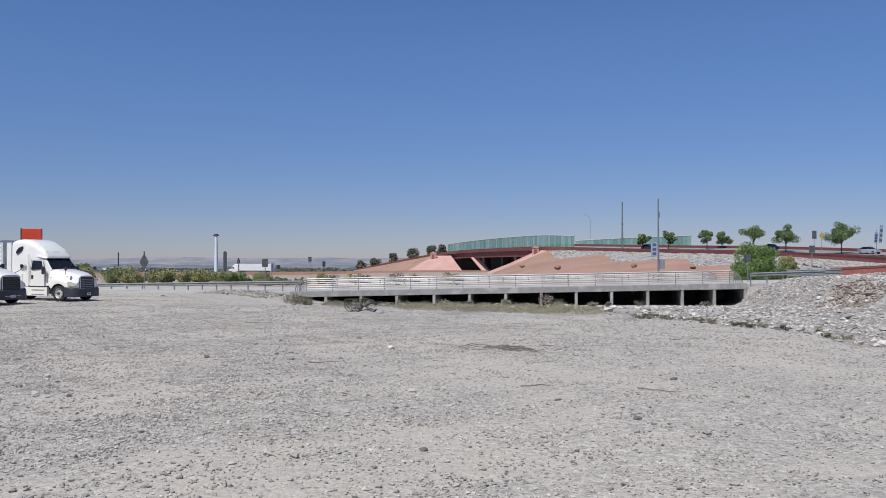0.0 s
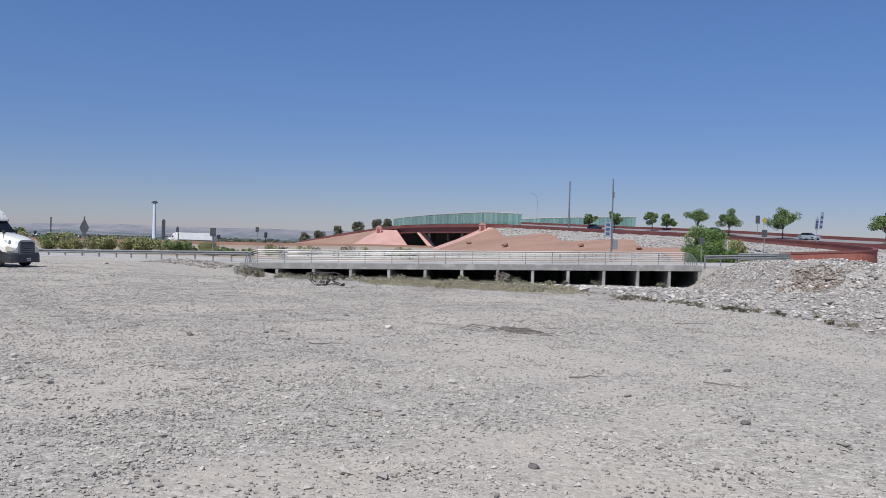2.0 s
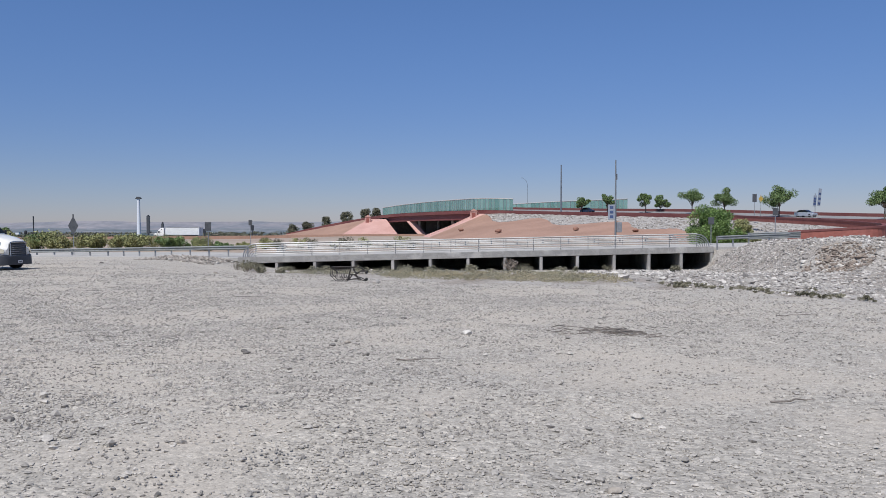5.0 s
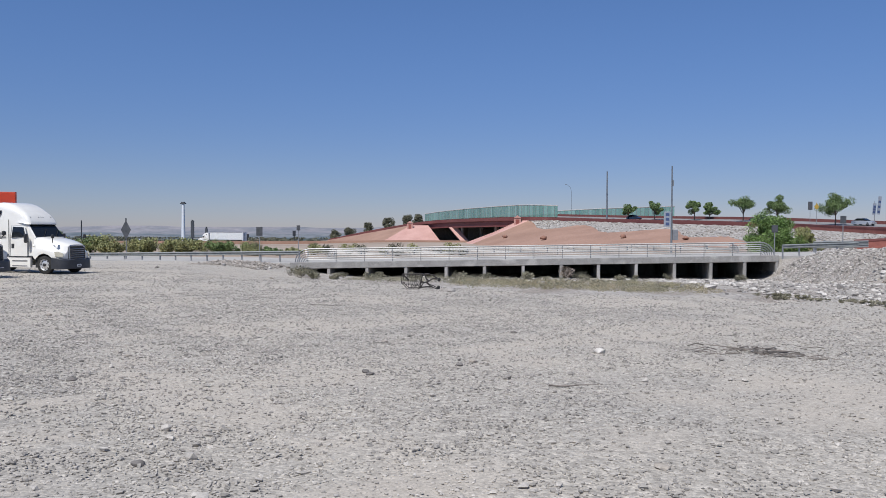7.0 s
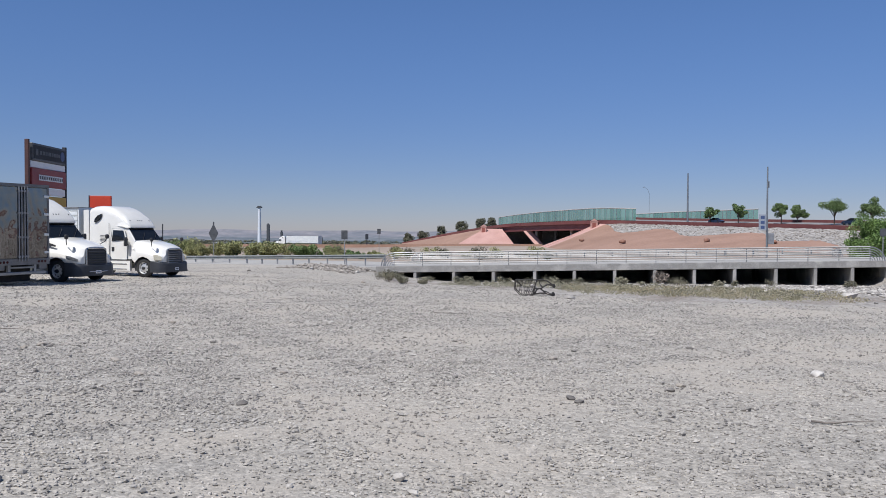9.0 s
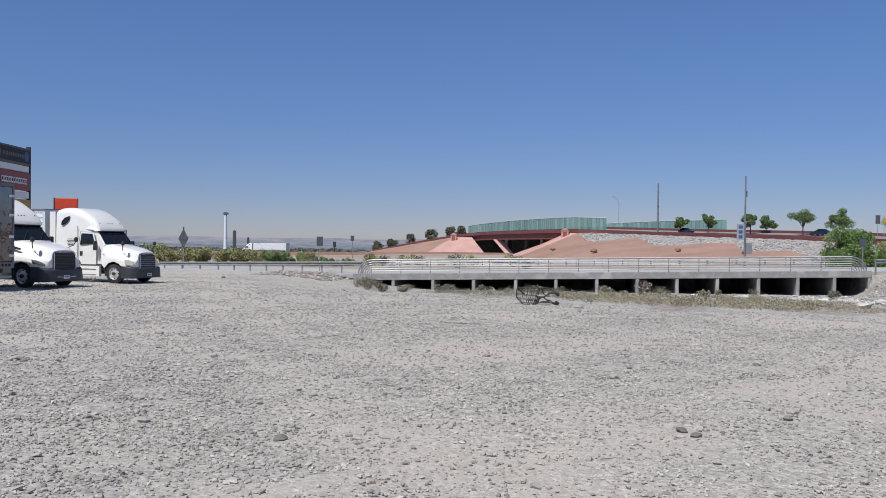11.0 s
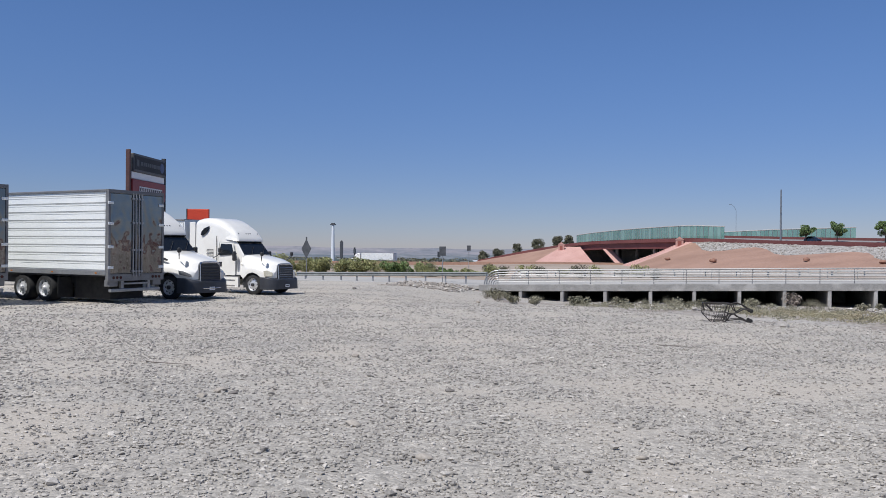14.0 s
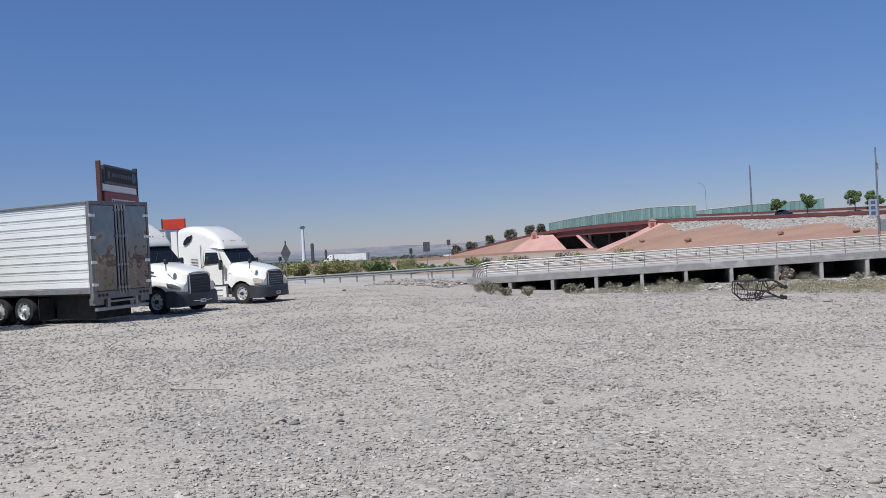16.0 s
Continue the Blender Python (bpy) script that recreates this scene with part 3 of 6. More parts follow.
def bridge_railing(offset, name, label, top=1.2):
    """Steel pipe railing: posts, six pipes, and quarter-circle ends."""
    rail = tagged(new(name), label, "railing", kind="structure")
    f = lambda x: Vector((x, culvert_y(x) + 0.16 + offset, band_top(x)))
    n = 17
    px = np.linspace(xa + 1.6, xb - 1.6, n)
    for i, x in enumerate(px):
        b = bmesh.new()
        p = f(x)
        box(b, p.x - 0.03, p.x + 0.03, p.y - 0.03, p.y + 0.03, p.z - 0.05, p.z + top)
        part("post", b, RAILSTEEL, rail)
    for k in range(6):
        h = 0.22 + (top - 0.22) * k / 5
        r = 0.058 if k == 5 else 0.042
        b = bmesh.new()
        pipe(b, [f(px[0]) + Vector((0, 0, h)), f(px[-1]) + Vector((0, 0, h))], r, 6)
        part("pipe", b, PIPEWHITE, rail)
        for end, s in ((px[0], -1), (px[-1], 1)):
            b = bmesh.new()
            c = f(end)
            rr = h
            arc = [c + Vector((s * rr * 0.98 * math.sin(a), 0, rr * math.cos(a) - 0.03)) for a in [math.pi / 2 * j / 6 for j in range(7)]]
            pipe(b, arc, r, 6)
            part("curved_end", b, GALV, rail)
    for x in np.linspace(px[0], px[-1], 18):
        b = bmesh.new()
        p = f(x)
        box(b, p.x - 0.05, p.x + 0.05, p.y + 0.03, p.y + 0.16, p.z + 0.55, p.z + 0.95)
        part("bracket", b, GALV, rail)
    return rail


bridge_railing(0.0, "bridge_railing", "silver steel pipe railing with curved ends on the culvert")
bridge_railing(11.4, "bridge_railing", "silver steel pipe railing along the road's far edge", 0.92)


def guard_rail(pts, label, step=2.5, height=0.72, double=False):
    """W-beam guard rail along points: posts and a folded steel beam."""
    g = tagged(new("guard_rail"), label, "guard rail", kind="structure")
    pts = [Vector(p) for p in pts]
    for a, b in zip(pts, pts[1:]):
        n = max(1, round((b - a).length / step))
        for i in range(n):
            p = a.lerp(b, i / n)
            pb = cube(p.x - 0.06, p.x + 0.06, p.y + 0.04, p.y + 0.16, p.z - 0.75, p.z + height + 0.02)
            part("post", pb, GALV, g)
        for lift in ((0,) if not double else (0, -0.34)):
            bb = bmesh.new()
            prof = [(0.0, -0.20), (-0.09, -0.13), (-0.09, -0.07), (0.06, -0.03), (0.06, 0.03), (-0.09, 0.07), (-0.09, 0.13), (0.0, 0.17)]
            ra = [a + Vector((0, y, height - 0.14 + z + lift)) for y, z in prof]
            rb_ = [b + Vector((0, y, height - 0.14 + z + lift)) for y, z in prof]
            strip(bb, ra, rb_)
            strip(bb, [p + Vector((0, 0.012, 0)) for p in rb_], [p + Vector((0, 0.012, 0)) for p in ra])
            part("beam", bb, GUARD, g)
    return g


def gz(x, y):
    return float(ground_height(x, y))


gl = [(-26.2, 82.0, -1.62), (-34, 83.0, -1.78), (-41, 84.5, -1.93), (-49.2, 86.2, -2.10), (-66, 88.5, -2.30), (-90, 91, -2.45)]
guard_rail(gl, "weathered steel guard rail on grey wooden posts beside the road", step=2.0)
guard_rail([(18.2, 83.2, -0.95), (21.5, 84.5, -0.85), (26, 86.5, -0.75)], "weathered steel guard rail on wooden posts beside the rubble heap", step=2.2, height=0.85)
guard_rail([(24, 92.5, -0.85), (30.0, 94.5, -0.75)], "bright galvanised guard rail beside the road", step=3, height=0.9, double=True)


# ---------- overpass and embankments ----------
def line_at(pts, s):
    """Interpolates a polyline given by x over its index."""
    i = min(int(s), len(pts) - 2)
    return Vector(pts[i]).lerp(Vector(pts[i + 1]), s - i)


# top of the near parapet, from the ramp on the left over the span to the road on the right
NEAR = [(-88, 352, -4.0), (-66, 342, 0.2), (-44, 328, 3.5), (-25.5, 296, 4.3), (-7, 263, 4.55), (4.5, 253, 4.3), (18, 238, 3.75), (40, 200, 2.9), (60, 165, 1.65), (85, 122, 0.9), (130, 45, 0.3)]
NEAR = [Vector(p) for p in NEAR]


def curve(pts, n=4):
    """A smooth line through the points, n steps from each to the next."""
    out = []
    for i in range(len(pts) - 1):
        p0, p1, p2, p3 = pts[max(i - 1, 0)], pts[i], pts[i + 1], pts[min(i + 2, len(pts) - 1)]
        for k in range(n):
            t = k / n
            out.append(0.5 * ((2 * p1) + (p2 - p0) * t + (2 * p0 - 5 * p1 + 4 * p2 - p3) * t * t + (3 * p1 - p0 - 3 * p2 + p3) * t ** 3))
    return out + [pts[-1]]


FINE = curve(NEAR)


def offset_line(pts, d):
    out = []
    for i, p in enumerate(pts):
        a, b = pts[max(i - 1, 0)], pts[min(i + 1, len(pts) - 1)]
        t = (b - a).to_2d().normalized()
        out.append(p + Vector((-t.y * -d, t.x * -d, 0)) * -1)
    return out


def wall_along(pts, high, low, thick, mat, name, parent, label=""):
    """A parapet or beam of the given heights relative to the points."""
    b = bmesh.new()
    far = offset_line(pts, thick)
    up, dn = Vector((0, 0, high)), Vector((0, 0, low))
    strip(b, [p + dn for p in pts], [p + up for p in pts])
    strip(b, [p + up for p in pts], [p + up for p in far])
    strip(b, [p + up for p in far], [p + dn for p in far])
    strip(b, [p + dn for p in far], [p + dn for p in pts])
    bmesh.ops.recalc_face_normals(b, faces=b.faces)
    return part(name, b, mat, parent, label)


overpass = tagged(new("overpass"), "curved terracotta-red road overpass with green glass screens", "bridge", kind="structure")
WIDE = 13.0
wall_along(FINE, 0.0, -1.15, 0.4, MAROON, "parapet", overpass, "dark red concrete parapet")
wall_along([p + Vector((0, 0, 0.4)) for p in offset_line(FINE, WIDE)], 0.55, -1.2, 0.4, MAROON, "parapet", overpass, "dark red concrete parapet")
b = bmesh.new()
inn = [p + Vector((0, 0, -0.55)) for p in offset_line(FINE, 0.3)]
out_ = [p + Vector((0, 0, 0.30)) for p in offset_line(FINE, WIDE + 0.1)]
strip(b, inn, out_), strip(b, [p - Vector((0, 0, 0.5)) for p in out_], [p - Vector((0, 0, 0.5)) for p in inn])
part("deck", b, ASPHALT, overpass, "grey road deck")
span = FINE[8:17]
wall_along(offset_line(span, 0.7), -0.85, -3.1, 0.6, DARKRED, "girder", overpass, "dark red fascia girder")
for k in (3.5, 6.5, 9.5, 12.2):
    wall_along(offset_line(span, k), -1.1, -2.1, 0.5, DARKRED, "girder", overpass)
# closing deck and wall added beyond the far side to keep the underside dark
wall_along(offset_line(FINE[6:18], WIDE), -1.1, -1.6, 24, CONCRETE, 'shade_deck', overpass)
wall_along(offset_line(FINE[2:22], WIDE + 23), -1.1, -8.0, 0.6, CONCRETE, 'shade_wall', overpass)
for fr in (0.35, 0.7):
    for k in (3.5, 11.0, 20.0):
        p = offset_line(span, k)
        c = line_at(p, fr * 8)
        b = bmesh.new()
        rod(b, (c.x, c.y, -5.2), (c.x, c.y, c.z - 2.1), 0.55, seg=12)
        part("column", b, CONCRETE, overpass)
    p0, p1 = line_at(offset_line(span, 1.2), fr * 8), line_at(offset_line(span, 12.0), fr * 8)
    b = bmesh.new()
    pipe(b, [p0 + Vector((0, 0, -2.5)), p1 + Vector((0, 0, -2.5))], 0.55, 8)
    part("crossbeam", b, CONCRETE, overpass)
# abutment piers with small gabled tops
for c, h in ((Vector((-7.4, 261.0, 0)), 5.0), (Vector((-49.6, 326, 0)), 3.6)):
    b = cube(c.x - 1.1, c.x + 1.1, c.y - 0.6, c.y + 0.6, -1.5, h - 0.9, bevel=0.05)
    plate(b, [(c.x - 1.3, c.y - 0.75, h - 0.9), (c.x + 1.3, c.y - 0.75, h - 0.9), (c.x, c.y - 0.75, h)], -1.5)
    pyl = part("pylon", b, PINK, overpass, "pinkish stone pylon with a gabled cap")
    part("niche", cube(c.x - 0.55, c.x + 0.55, c.y - 0.64, c.y - 0.61, h - 3.2, h - 1.3, bevel=0.01, seg=1), REDCON, pyl, "darker recessed panel")


def screen_run(pts, heights, every, parent):
    """Green glass screen: separate panes between slim posts, and a top rail."""
    rail = [p + Vector((0, 0, h)) for p, h in zip(pts, heights)]
    b = bmesh.new()
    pipe(b, rail, 0.15, 5)
    part("top_rail", b, PIPEWHITE, parent)
    for a, c, h0, h1 in zip(pts, pts[1:], heights, heights[1:]):
        n = max(1, round((c - a).length / every))
        for i in range(n):
            p, q = a.lerp(c, i / n), a.lerp(c, (i + 0.94) / n)
            hp, hq = h0 + (h1 - h0) * i / n, h0 + (h1 - h0) * (i + 0.94) / n
            b = bmesh.new()
            plate(b, [p, q, q + Vector((0, 0, hq)), p + Vector((0, 0, hp))], 0.05)
            part("pane", b, SCREEN, parent)
            b = bmesh.new()
            rod(b, p, p + Vector((0, 0, hp)), 0.09, seg=5)
            part("post", b, GALV, parent)


screen_a = tagged(new("glass_screen"), "tall green-tinted glass wind screen along the overpass", "screen", kind="structure")
screen_run(FINE[8:21], list(np.interp(range(13), (0, 4, 8, 12), (2.85, 3.4, 3.6, 3.45))), 1.35, screen_a)
screen_b = tagged(new("glass_screen"), "green-tinted glass wind screen on the overpass's far side", "screen", kind="structure")
screen_run(curve([Vector((5.5, 287, 4.2)), Vector((20, 280, 4.3)), Vector((41, 269, 4.6))]), list(np.interp(range(9), (0, 4, 8), (2.6, 3.2, 3.4))), 1.35, screen_b)

# low wall beside the road, which bends back up to the overpass
bend = [(30.2, 98.8, 0.2), (34, 97.2, 0.45), (37.5, 96, 0.68), (40.2, 97.6, 0.78), (42.8, 103, 0.95), (45.6, 112, 1.06), (46.9, 128, 1.43), (46.7, 150, 1.85), (45.5, 175, 2.4)]
low_wall = tagged(new("low_wall"), "low terracotta-coloured concrete wall curving back beside the road", "wall", kind="structure")
bend = curve([Vector(p) for p in bend])
wall_along(bend[:17], -0.22, -1.7, 0.4, REDCON, "wall_body", low_wall)
wall_along(bend[16:], -0.22, -0.95, 0.4, REDCON, "wall_body", low_wall)
wall_along(offset_line(bend, -0.06), 0.0, -0.22, 0.52, MAROON, "coping", low_wall, "darker red coping")
# embankment faces
toe_r = [(-23.5, 268, -4.1), (-18, 238, -4.0), (-8, 205, -3.6), (8, 180, -3.2), (26, 152, -3.0), (46, 122, -2.6), (80, 70, -1.9)]
crest_r = [NEAR[4], NEAR[5], NEAR[6], NEAR[7], NEAR[7].lerp(NEAR[8], 0.6), NEAR[8].lerp(NEAR[9], 0.5), NEAR[10]]
crest_r = [p + Vector((-0.3, -0.3, -0.95)) for p in crest_r]
toe_r = [Vector(p) for p in toe_r]


def face_grid(crest, toe, u0, u1, v0, v1, nu, nv, bumps, seed):
    """Part of the slope between crest and toe, from u0 to u1 along it and from v0 (crest) to v1 (toe) down it."""
    b = bmesh.new()
    rng = random.Random(seed)
    rows = []
    for j in range(nv + 1):
        row = []
        for i in range(nu + 1):
            u = u0 + (u1 - u0) * i / nu
            lo = v0(u) if callable(v0) else v0
            hi = v1(u) if callable(v1) else v1
            v = lo + (hi - lo) * j / nv
            p = line_at(crest, u).lerp(line_at(toe, u), v)
            row.append(b.verts.new(p + Vector((0, 0, rng.uniform(-bumps, bumps)))))
        rows.append(row)
    for j in range(nv):
        for i in range(nu):
            b.faces.new((rows[j][i], rows[j + 1][i], rows[j + 1][i + 1], rows[j][i + 1]))
    return b


def wave(u):
    """Wavy border between pale riprap above and brown gravel below, as a share of the slope."""
    return float(np.interp(u, [0.4, 0.75, 1.05, 1.3, 1.5, 1.65, 1.78, 2.0, 2.25, 2.4, 2.55, 2.7, 2.85, 3.05, 3.3, 3.6, 4.0], [0.04, 0.17, 0.29, 0.34, 0.29, 0.17, 0.14, 0.19, 0.36, 0.40, 0.33, 0.20, 0.22, 0.37, 0.48, 0.40, 0.60]))


emb = tagged(new("embankment"), "road embankment with brown gravel below and pale riprap above", "embankment", kind="structure")
part("riprap_band", face_grid(crest_r, toe_r, 0.35, 4.0, 0.0, lambda u: max(0.02, min(1, wave(u) if u > 0.5 else 0.05)), 120, 8, 0.12, 1), RIPRAP, emb, "pale grey riprap")
part("gravel_slope", face_grid(crest_r, toe_r, 0.34, 4.0, lambda u: max(0.02, min(1, wave(u) if u > 0.5 else 0.05)), 1.0, 120, 10, 0.05, 2), BROWN, emb, "brown gravel slope")
part("riprap_slope", face_grid(crest_r, toe_r, 4.0, 6.0, 0.0, 1.0, 60, 16, 0.15, 3), RIPRAP, emb, "pale grey riprap")
part("paved_slope", face_grid(crest_r, toe_r, 0.12, 0.34, 0.02, 1.0, 6, 8, 0.0, 6), PINK, emb, "pink slope paving beside the abutment")
b = bmesh.new()
a0, t0 = line_at(crest_r, 0.12), line_at(toe_r, 0.12)
plate(b, [NEAR[4] + Vector((-0.5, 0, -2.2)), a0 + Vector((0, 0, 0.05)), t0, Vector((-25.5, 288, -4.3)), Vector((-15.5, 286, -4.3))], -0.2)
part("paved_slope", b, PINK, emb, "pink slope paving below the abutment")

emb2 = tagged(new("embankment"), "ramp embankment of brown gravel with pink slope paving", "embankment", kind="structure")
crest_l = [NEAR[0] + Vector((0, 0, -0.4)), NEAR[1] + Vector((0, 0, -0.9)), Vector((-50, 330, 1.9)), NEAR[2] + Vector((1.5, -2, -1.6))]
toe_l = [Vector((-88, 348, -4.6)), Vector((-72, 326, -4.5)), Vector((-58.5, 312, -4.4)), Vector((-35.7, 309, -4.3))]
part("gravel_slope", face_grid(crest_l, toe_l, 0.0, 2.0, 0.0, 1.0, 40, 8, 0.05, 4), BROWN, emb2, "brown gravel slope")
part("paved_slope", face_grid(crest_l, toe_l, 2.0, 3.0, 0.0, 1.0, 20, 8, 0.0, 5), PINK, emb2, "pink slope paving")
b = bmesh.new()
plate(b, [Vector((-32.9, 309.5, 1.2)), Vector((-29.9, 309.0, 1.2)), Vector((-24.6, 303.0, -4.3)), Vector((-27.6, 303.5, -4.3))], 0.5)
part("inner_slope", b, PINK, emb2, "pink slope paving under the bridge")
b = bmesh.new()
strip(b, [Vector((-43, 331, 2.2)), Vector((-28, 341, 2.2))], [Vector((-43, 331, -5)), Vector((-28, 341, -5))])
strip(b, [Vector((-5, 268, 2.2)), Vector((8, 275, 2.2))], [Vector((-5, 268, -5)), Vector((8, 275, -5))])
part("abutment_wall", b, CONCRETE, emb2)
# highway that passes beneath
b = bmesh.new()
hw = [Vector(p) for p in ((-420, 395, -7.6), (-200, 350, -6.0), (-90, 318, -4.95), (-50, 305, -4.2), (-25, 297, -4.1), (15, 290, -4.05), (80, 300, -4.1), (200, 350, -4.2))]
strip(b, hw, offset_line(hw, 11))
bmesh.ops.recalc_face_normals(b, faces=b.faces)
tagged(part("highway", b, ASPHALT), "grey highway passing below the overpass", "road", kind="structure")
hb2 = [p + Vector((0, -3.0, 0)) for p in hw[:5]]
bar = tagged(new("highway_barrier"), "long low tan-brown concrete barrier beside the highway", "barrier", kind="structure")
wall_along(hb2, 0.7, -0.6, 0.4, BROWN, "barrier_wall", bar)


# ---------- trucks ----------
def wheel(parent, x, y, side, r=0.52, w=0.28, bright=True):
    """Truck wheel whose outer face looks to y * side: tyre, rim and hub with wheel nuts."""
    hold = part("wheel", lathe(bmesh.new(), [(r * 0.60, -w / 2), (r * 0.9, -w / 2), (r, -w * 0.36), (r, w * 0.36), (r * 0.9, w / 2), (r * 0.60, w / 2), (r * 0.58, w * 0.2), (r * 0.58, -w * 0.2), (r * 0.60, -w / 2)], 28, first=False, last=False), RUBBER, parent, "black truck tyre", smooth=40)
    hold.location = (x, y, r)
    o = side * w / 2
    b = bmesh.new()
    lathe(b, [(r * 0.63, o + side * 0.004), (r * 0.60, o - side * 0.005), (r * 0.55, o - side * 0.07), (r * 0.38, o - side * 0.045), (r * 0.2, o - side * 0.02)], 24, first=False)
    part("rim", b, ALLOY, hold, "polished aluminium rim", smooth=35)
    b = bmesh.new()
    lathe(b, [(r * 0.17, o - side * 0.03), (r * 0.17, o + side * 0.05), (r * 0.12, o + side * 0.07)], 14)
    part("hub", b, BLACKPLASTIC if w < 0.4 else ALLOY, hold, smooth=35)
    for k in range(8):
        a = 2 * math.pi * k / 8
        b = bmesh.new()
        c = Vector((r * 0.43 * math.cos(a), o - side * 0.062, r * 0.45 * math.sin(a)))
        rod(b, c, c + Vector((0, side * 0.012, 0)), r * 0.078, seg=8)
        part("hand_hole", b, BLACKPLASTIC, hold)
    return hold


def tractor(name, label, paint, newer, sleeper=True, group="parked trucks"):
    """Conventional road tractor that looks along +x; its origin is on the ground under the front axle."""
    t = tagged(new(name), label, "truck", group)
    back = -3.9 if sleeper else -2.75
    # cab and roof
    if sleeper:
        sec = [(back, 1.20, 1.14, 0.95, 3.86, 0.30), (-3.6, 1.22, 1.16, 0.95, 3.94, 0.32), (-3.2, 1.23, 1.16, 0.95, 3.97, 0.36), (-2.8, 1.23, 1.15, 0.95, 3.94, 0.40), (-2.4, 1.23, 1.13, 0.95, 3.84, 0.42),
               (-2.0, 1.22, 1.10, 0.95, 3.66, 0.42), (-1.7, 1.21, 1.07, 0.95, 3.46, 0.38), (-1.5, 1.20, 1.05, 0.95, 3.2, 0.30), (-1.36, 1.19, 1.03, 0.95, 2.86, 0.18), (-1.02, 1.18, 1.05, 0.95, 2.42, 0.12), (-0.72, 1.16, 1.08, 0.95, 2.03, 0.08)]
    else:
        sec = [(back, 1.15, 1.06, 0.95, 2.9, 0.2), (-2.2, 1.16, 1.08, 0.95, 2.98, 0.22), (-1.6, 1.16, 1.06, 0.95, 2.92, 0.2), (-1.35, 1.16, 1.05, 0.95, 2.78, 0.16), (-1.0, 1.14, 1.05, 0.95, 2.36, 0.10), (-0.72, 1.12, 1.05, 0.95, 2.0, 0.08)]
    part("cab", loft(bmesh.new(), sec, 5), paint, t, smooth=38)
    if not sleeper:
        sec = [(-2.85, 1.0, 0.80, 2.85, 4.05, 0.25), (-2.5, 1.0, 0.82, 2.85, 4.02, 0.25), (-2.0, 0.98, 0.78, 2.85, 3.6, 0.25), (-1.5, 0.9, 0.7, 2.82, 3.05, 0.12)]
        part("roof_fairing", loft(bmesh.new(), sec, 4), paint, t, smooth=38)
    if sleeper:
        # brow: the roof cap runs forward over the windscreen
        sec = [(-2.1, 1.10, 1.0, 2.84, 3.70, 0.34), (-1.8, 1.14, 1.02, 2.82, 3.53, 0.32), (-1.5, 1.15, 1.04, 2.80, 3.31, 0.26), (-1.32, 1.12, 1.03, 2.76, 3.10, 0.20), (-1.2, 1.08, 1.0, 2.74, 2.93, 0.14), (-1.13, 1.0, 0.95, 2.74, 2.82, 0.06)]
        part("roof_brow", loft(bmesh.new(), sec, 5), paint, t, smooth=45)
    # hood with fenders
    hb = bmesh.new()
    rows = []
    for x, z0, f, zs, h, zt in ((-0.78, 0.95, 1.20, 1.52, 1.09, 2.03), (-0.62, 0.80, 1.22, 1.48, 1.06, 2.01), (-0.5, 0.90, 1.24, 1.45, 1.03, 1.99), (-0.3, 1.07, 1.26, 1.43, 0.99, 1.95), (0.0, 1.15, 1.265, 1.42, 0.95, 1.90), (0.3, 1.07, 1.26, 1.38, 0.90, 1.84),
                                (0.5, 0.92, 1.24, 1.33, 0.86, 1.79), (0.75, 0.88, 1.17, 1.26, 0.79, 1.72), (0.95, 0.86, 1.06, 1.18, 0.71, 1.66), (1.08, 0.86, 0.90, 1.12, 0.63, 1.60)):
        half = [(f, z0), (f + 0.01, zs - 0.10), (f - 0.05, zs), (h + 0.13, zs + 0.05), (h + 0.04, zs + 0.14), (h, zt - 0.12), (h - 0.10, zt - 0.02), (h * 0.5, zt + 0.02)]
        ring = half + [(0.0, zt + 0.035)] + [(-y, z) for y, z in half[::-1]]
        rows.append([hb.verts.new((x, y, z)) for y, z in ring])
    for p, q in zip(rows, rows[1:]):
        for k in range(len(p) - 1):
            hb.faces.new((p[k], p[k + 1], q[k + 1], q[k]))
    hb.faces.new(rows[-1])
    hb.faces.new(rows[0][::-1])
    bmesh.ops.recalc_face_normals(hb, faces=hb.faces)
    part("hood", hb, paint, t, smooth=50)
    b = cube(-0.75, 0.75, -1.04, 1.04, 0.35, 1.02)
    part("engine_bay", b, BLACKPLASTIC, t)
    # grille
    g = part("grille", loft(bmesh.new(), [(1.02, 0.62, 0.60, 0.72, 1.56, 0.12), (1.15, 0.60, 0.56, 0.74, 1.50, 0.12)], 4), BLACKPLASTIC, t, "black grille with horizontal slats", smooth=35)
    for k in range(6):
        z = 0.80 + 0.115 * k
        part("slat", cube(1.13, 1.185, -0.56 + 0.012 * k, 0.56 - 0.012 * k, z, z + (0.05 if newer else 0.03), bevel=0.012, seg=1), GREYPLASTIC if newer else CHROME, g)
    b = bmesh.new()
    pipe(b, [(1.17, -0.6, 0.72), (1.15, -0.58, 1.5), (1.12, -0.5, 1.57), (1.12, 0.5, 1.57), (1.15, 0.58, 1.5), (1.17, 0.6, 0.72)], 0.022, 6)
    part("grille_surround", b, CHROME, g)
    # bumper
    bm_ = loft(bmesh.new(), [(0.50, 1.26, 1.25, 0.30, 0.95, 0.06), (0.85, 1.25, 1.20, 0.28, 0.92, 0.08), (1.12, 1.08, 1.04, 0.28, 0.84, 0.10), (1.27, 0.80, 0.78, 0.30, 0.78, 0.12)], 4)
    bp = part("bumper", bm_, GREYPLASTIC, t, "dark grey plastic bumper", smooth=40)
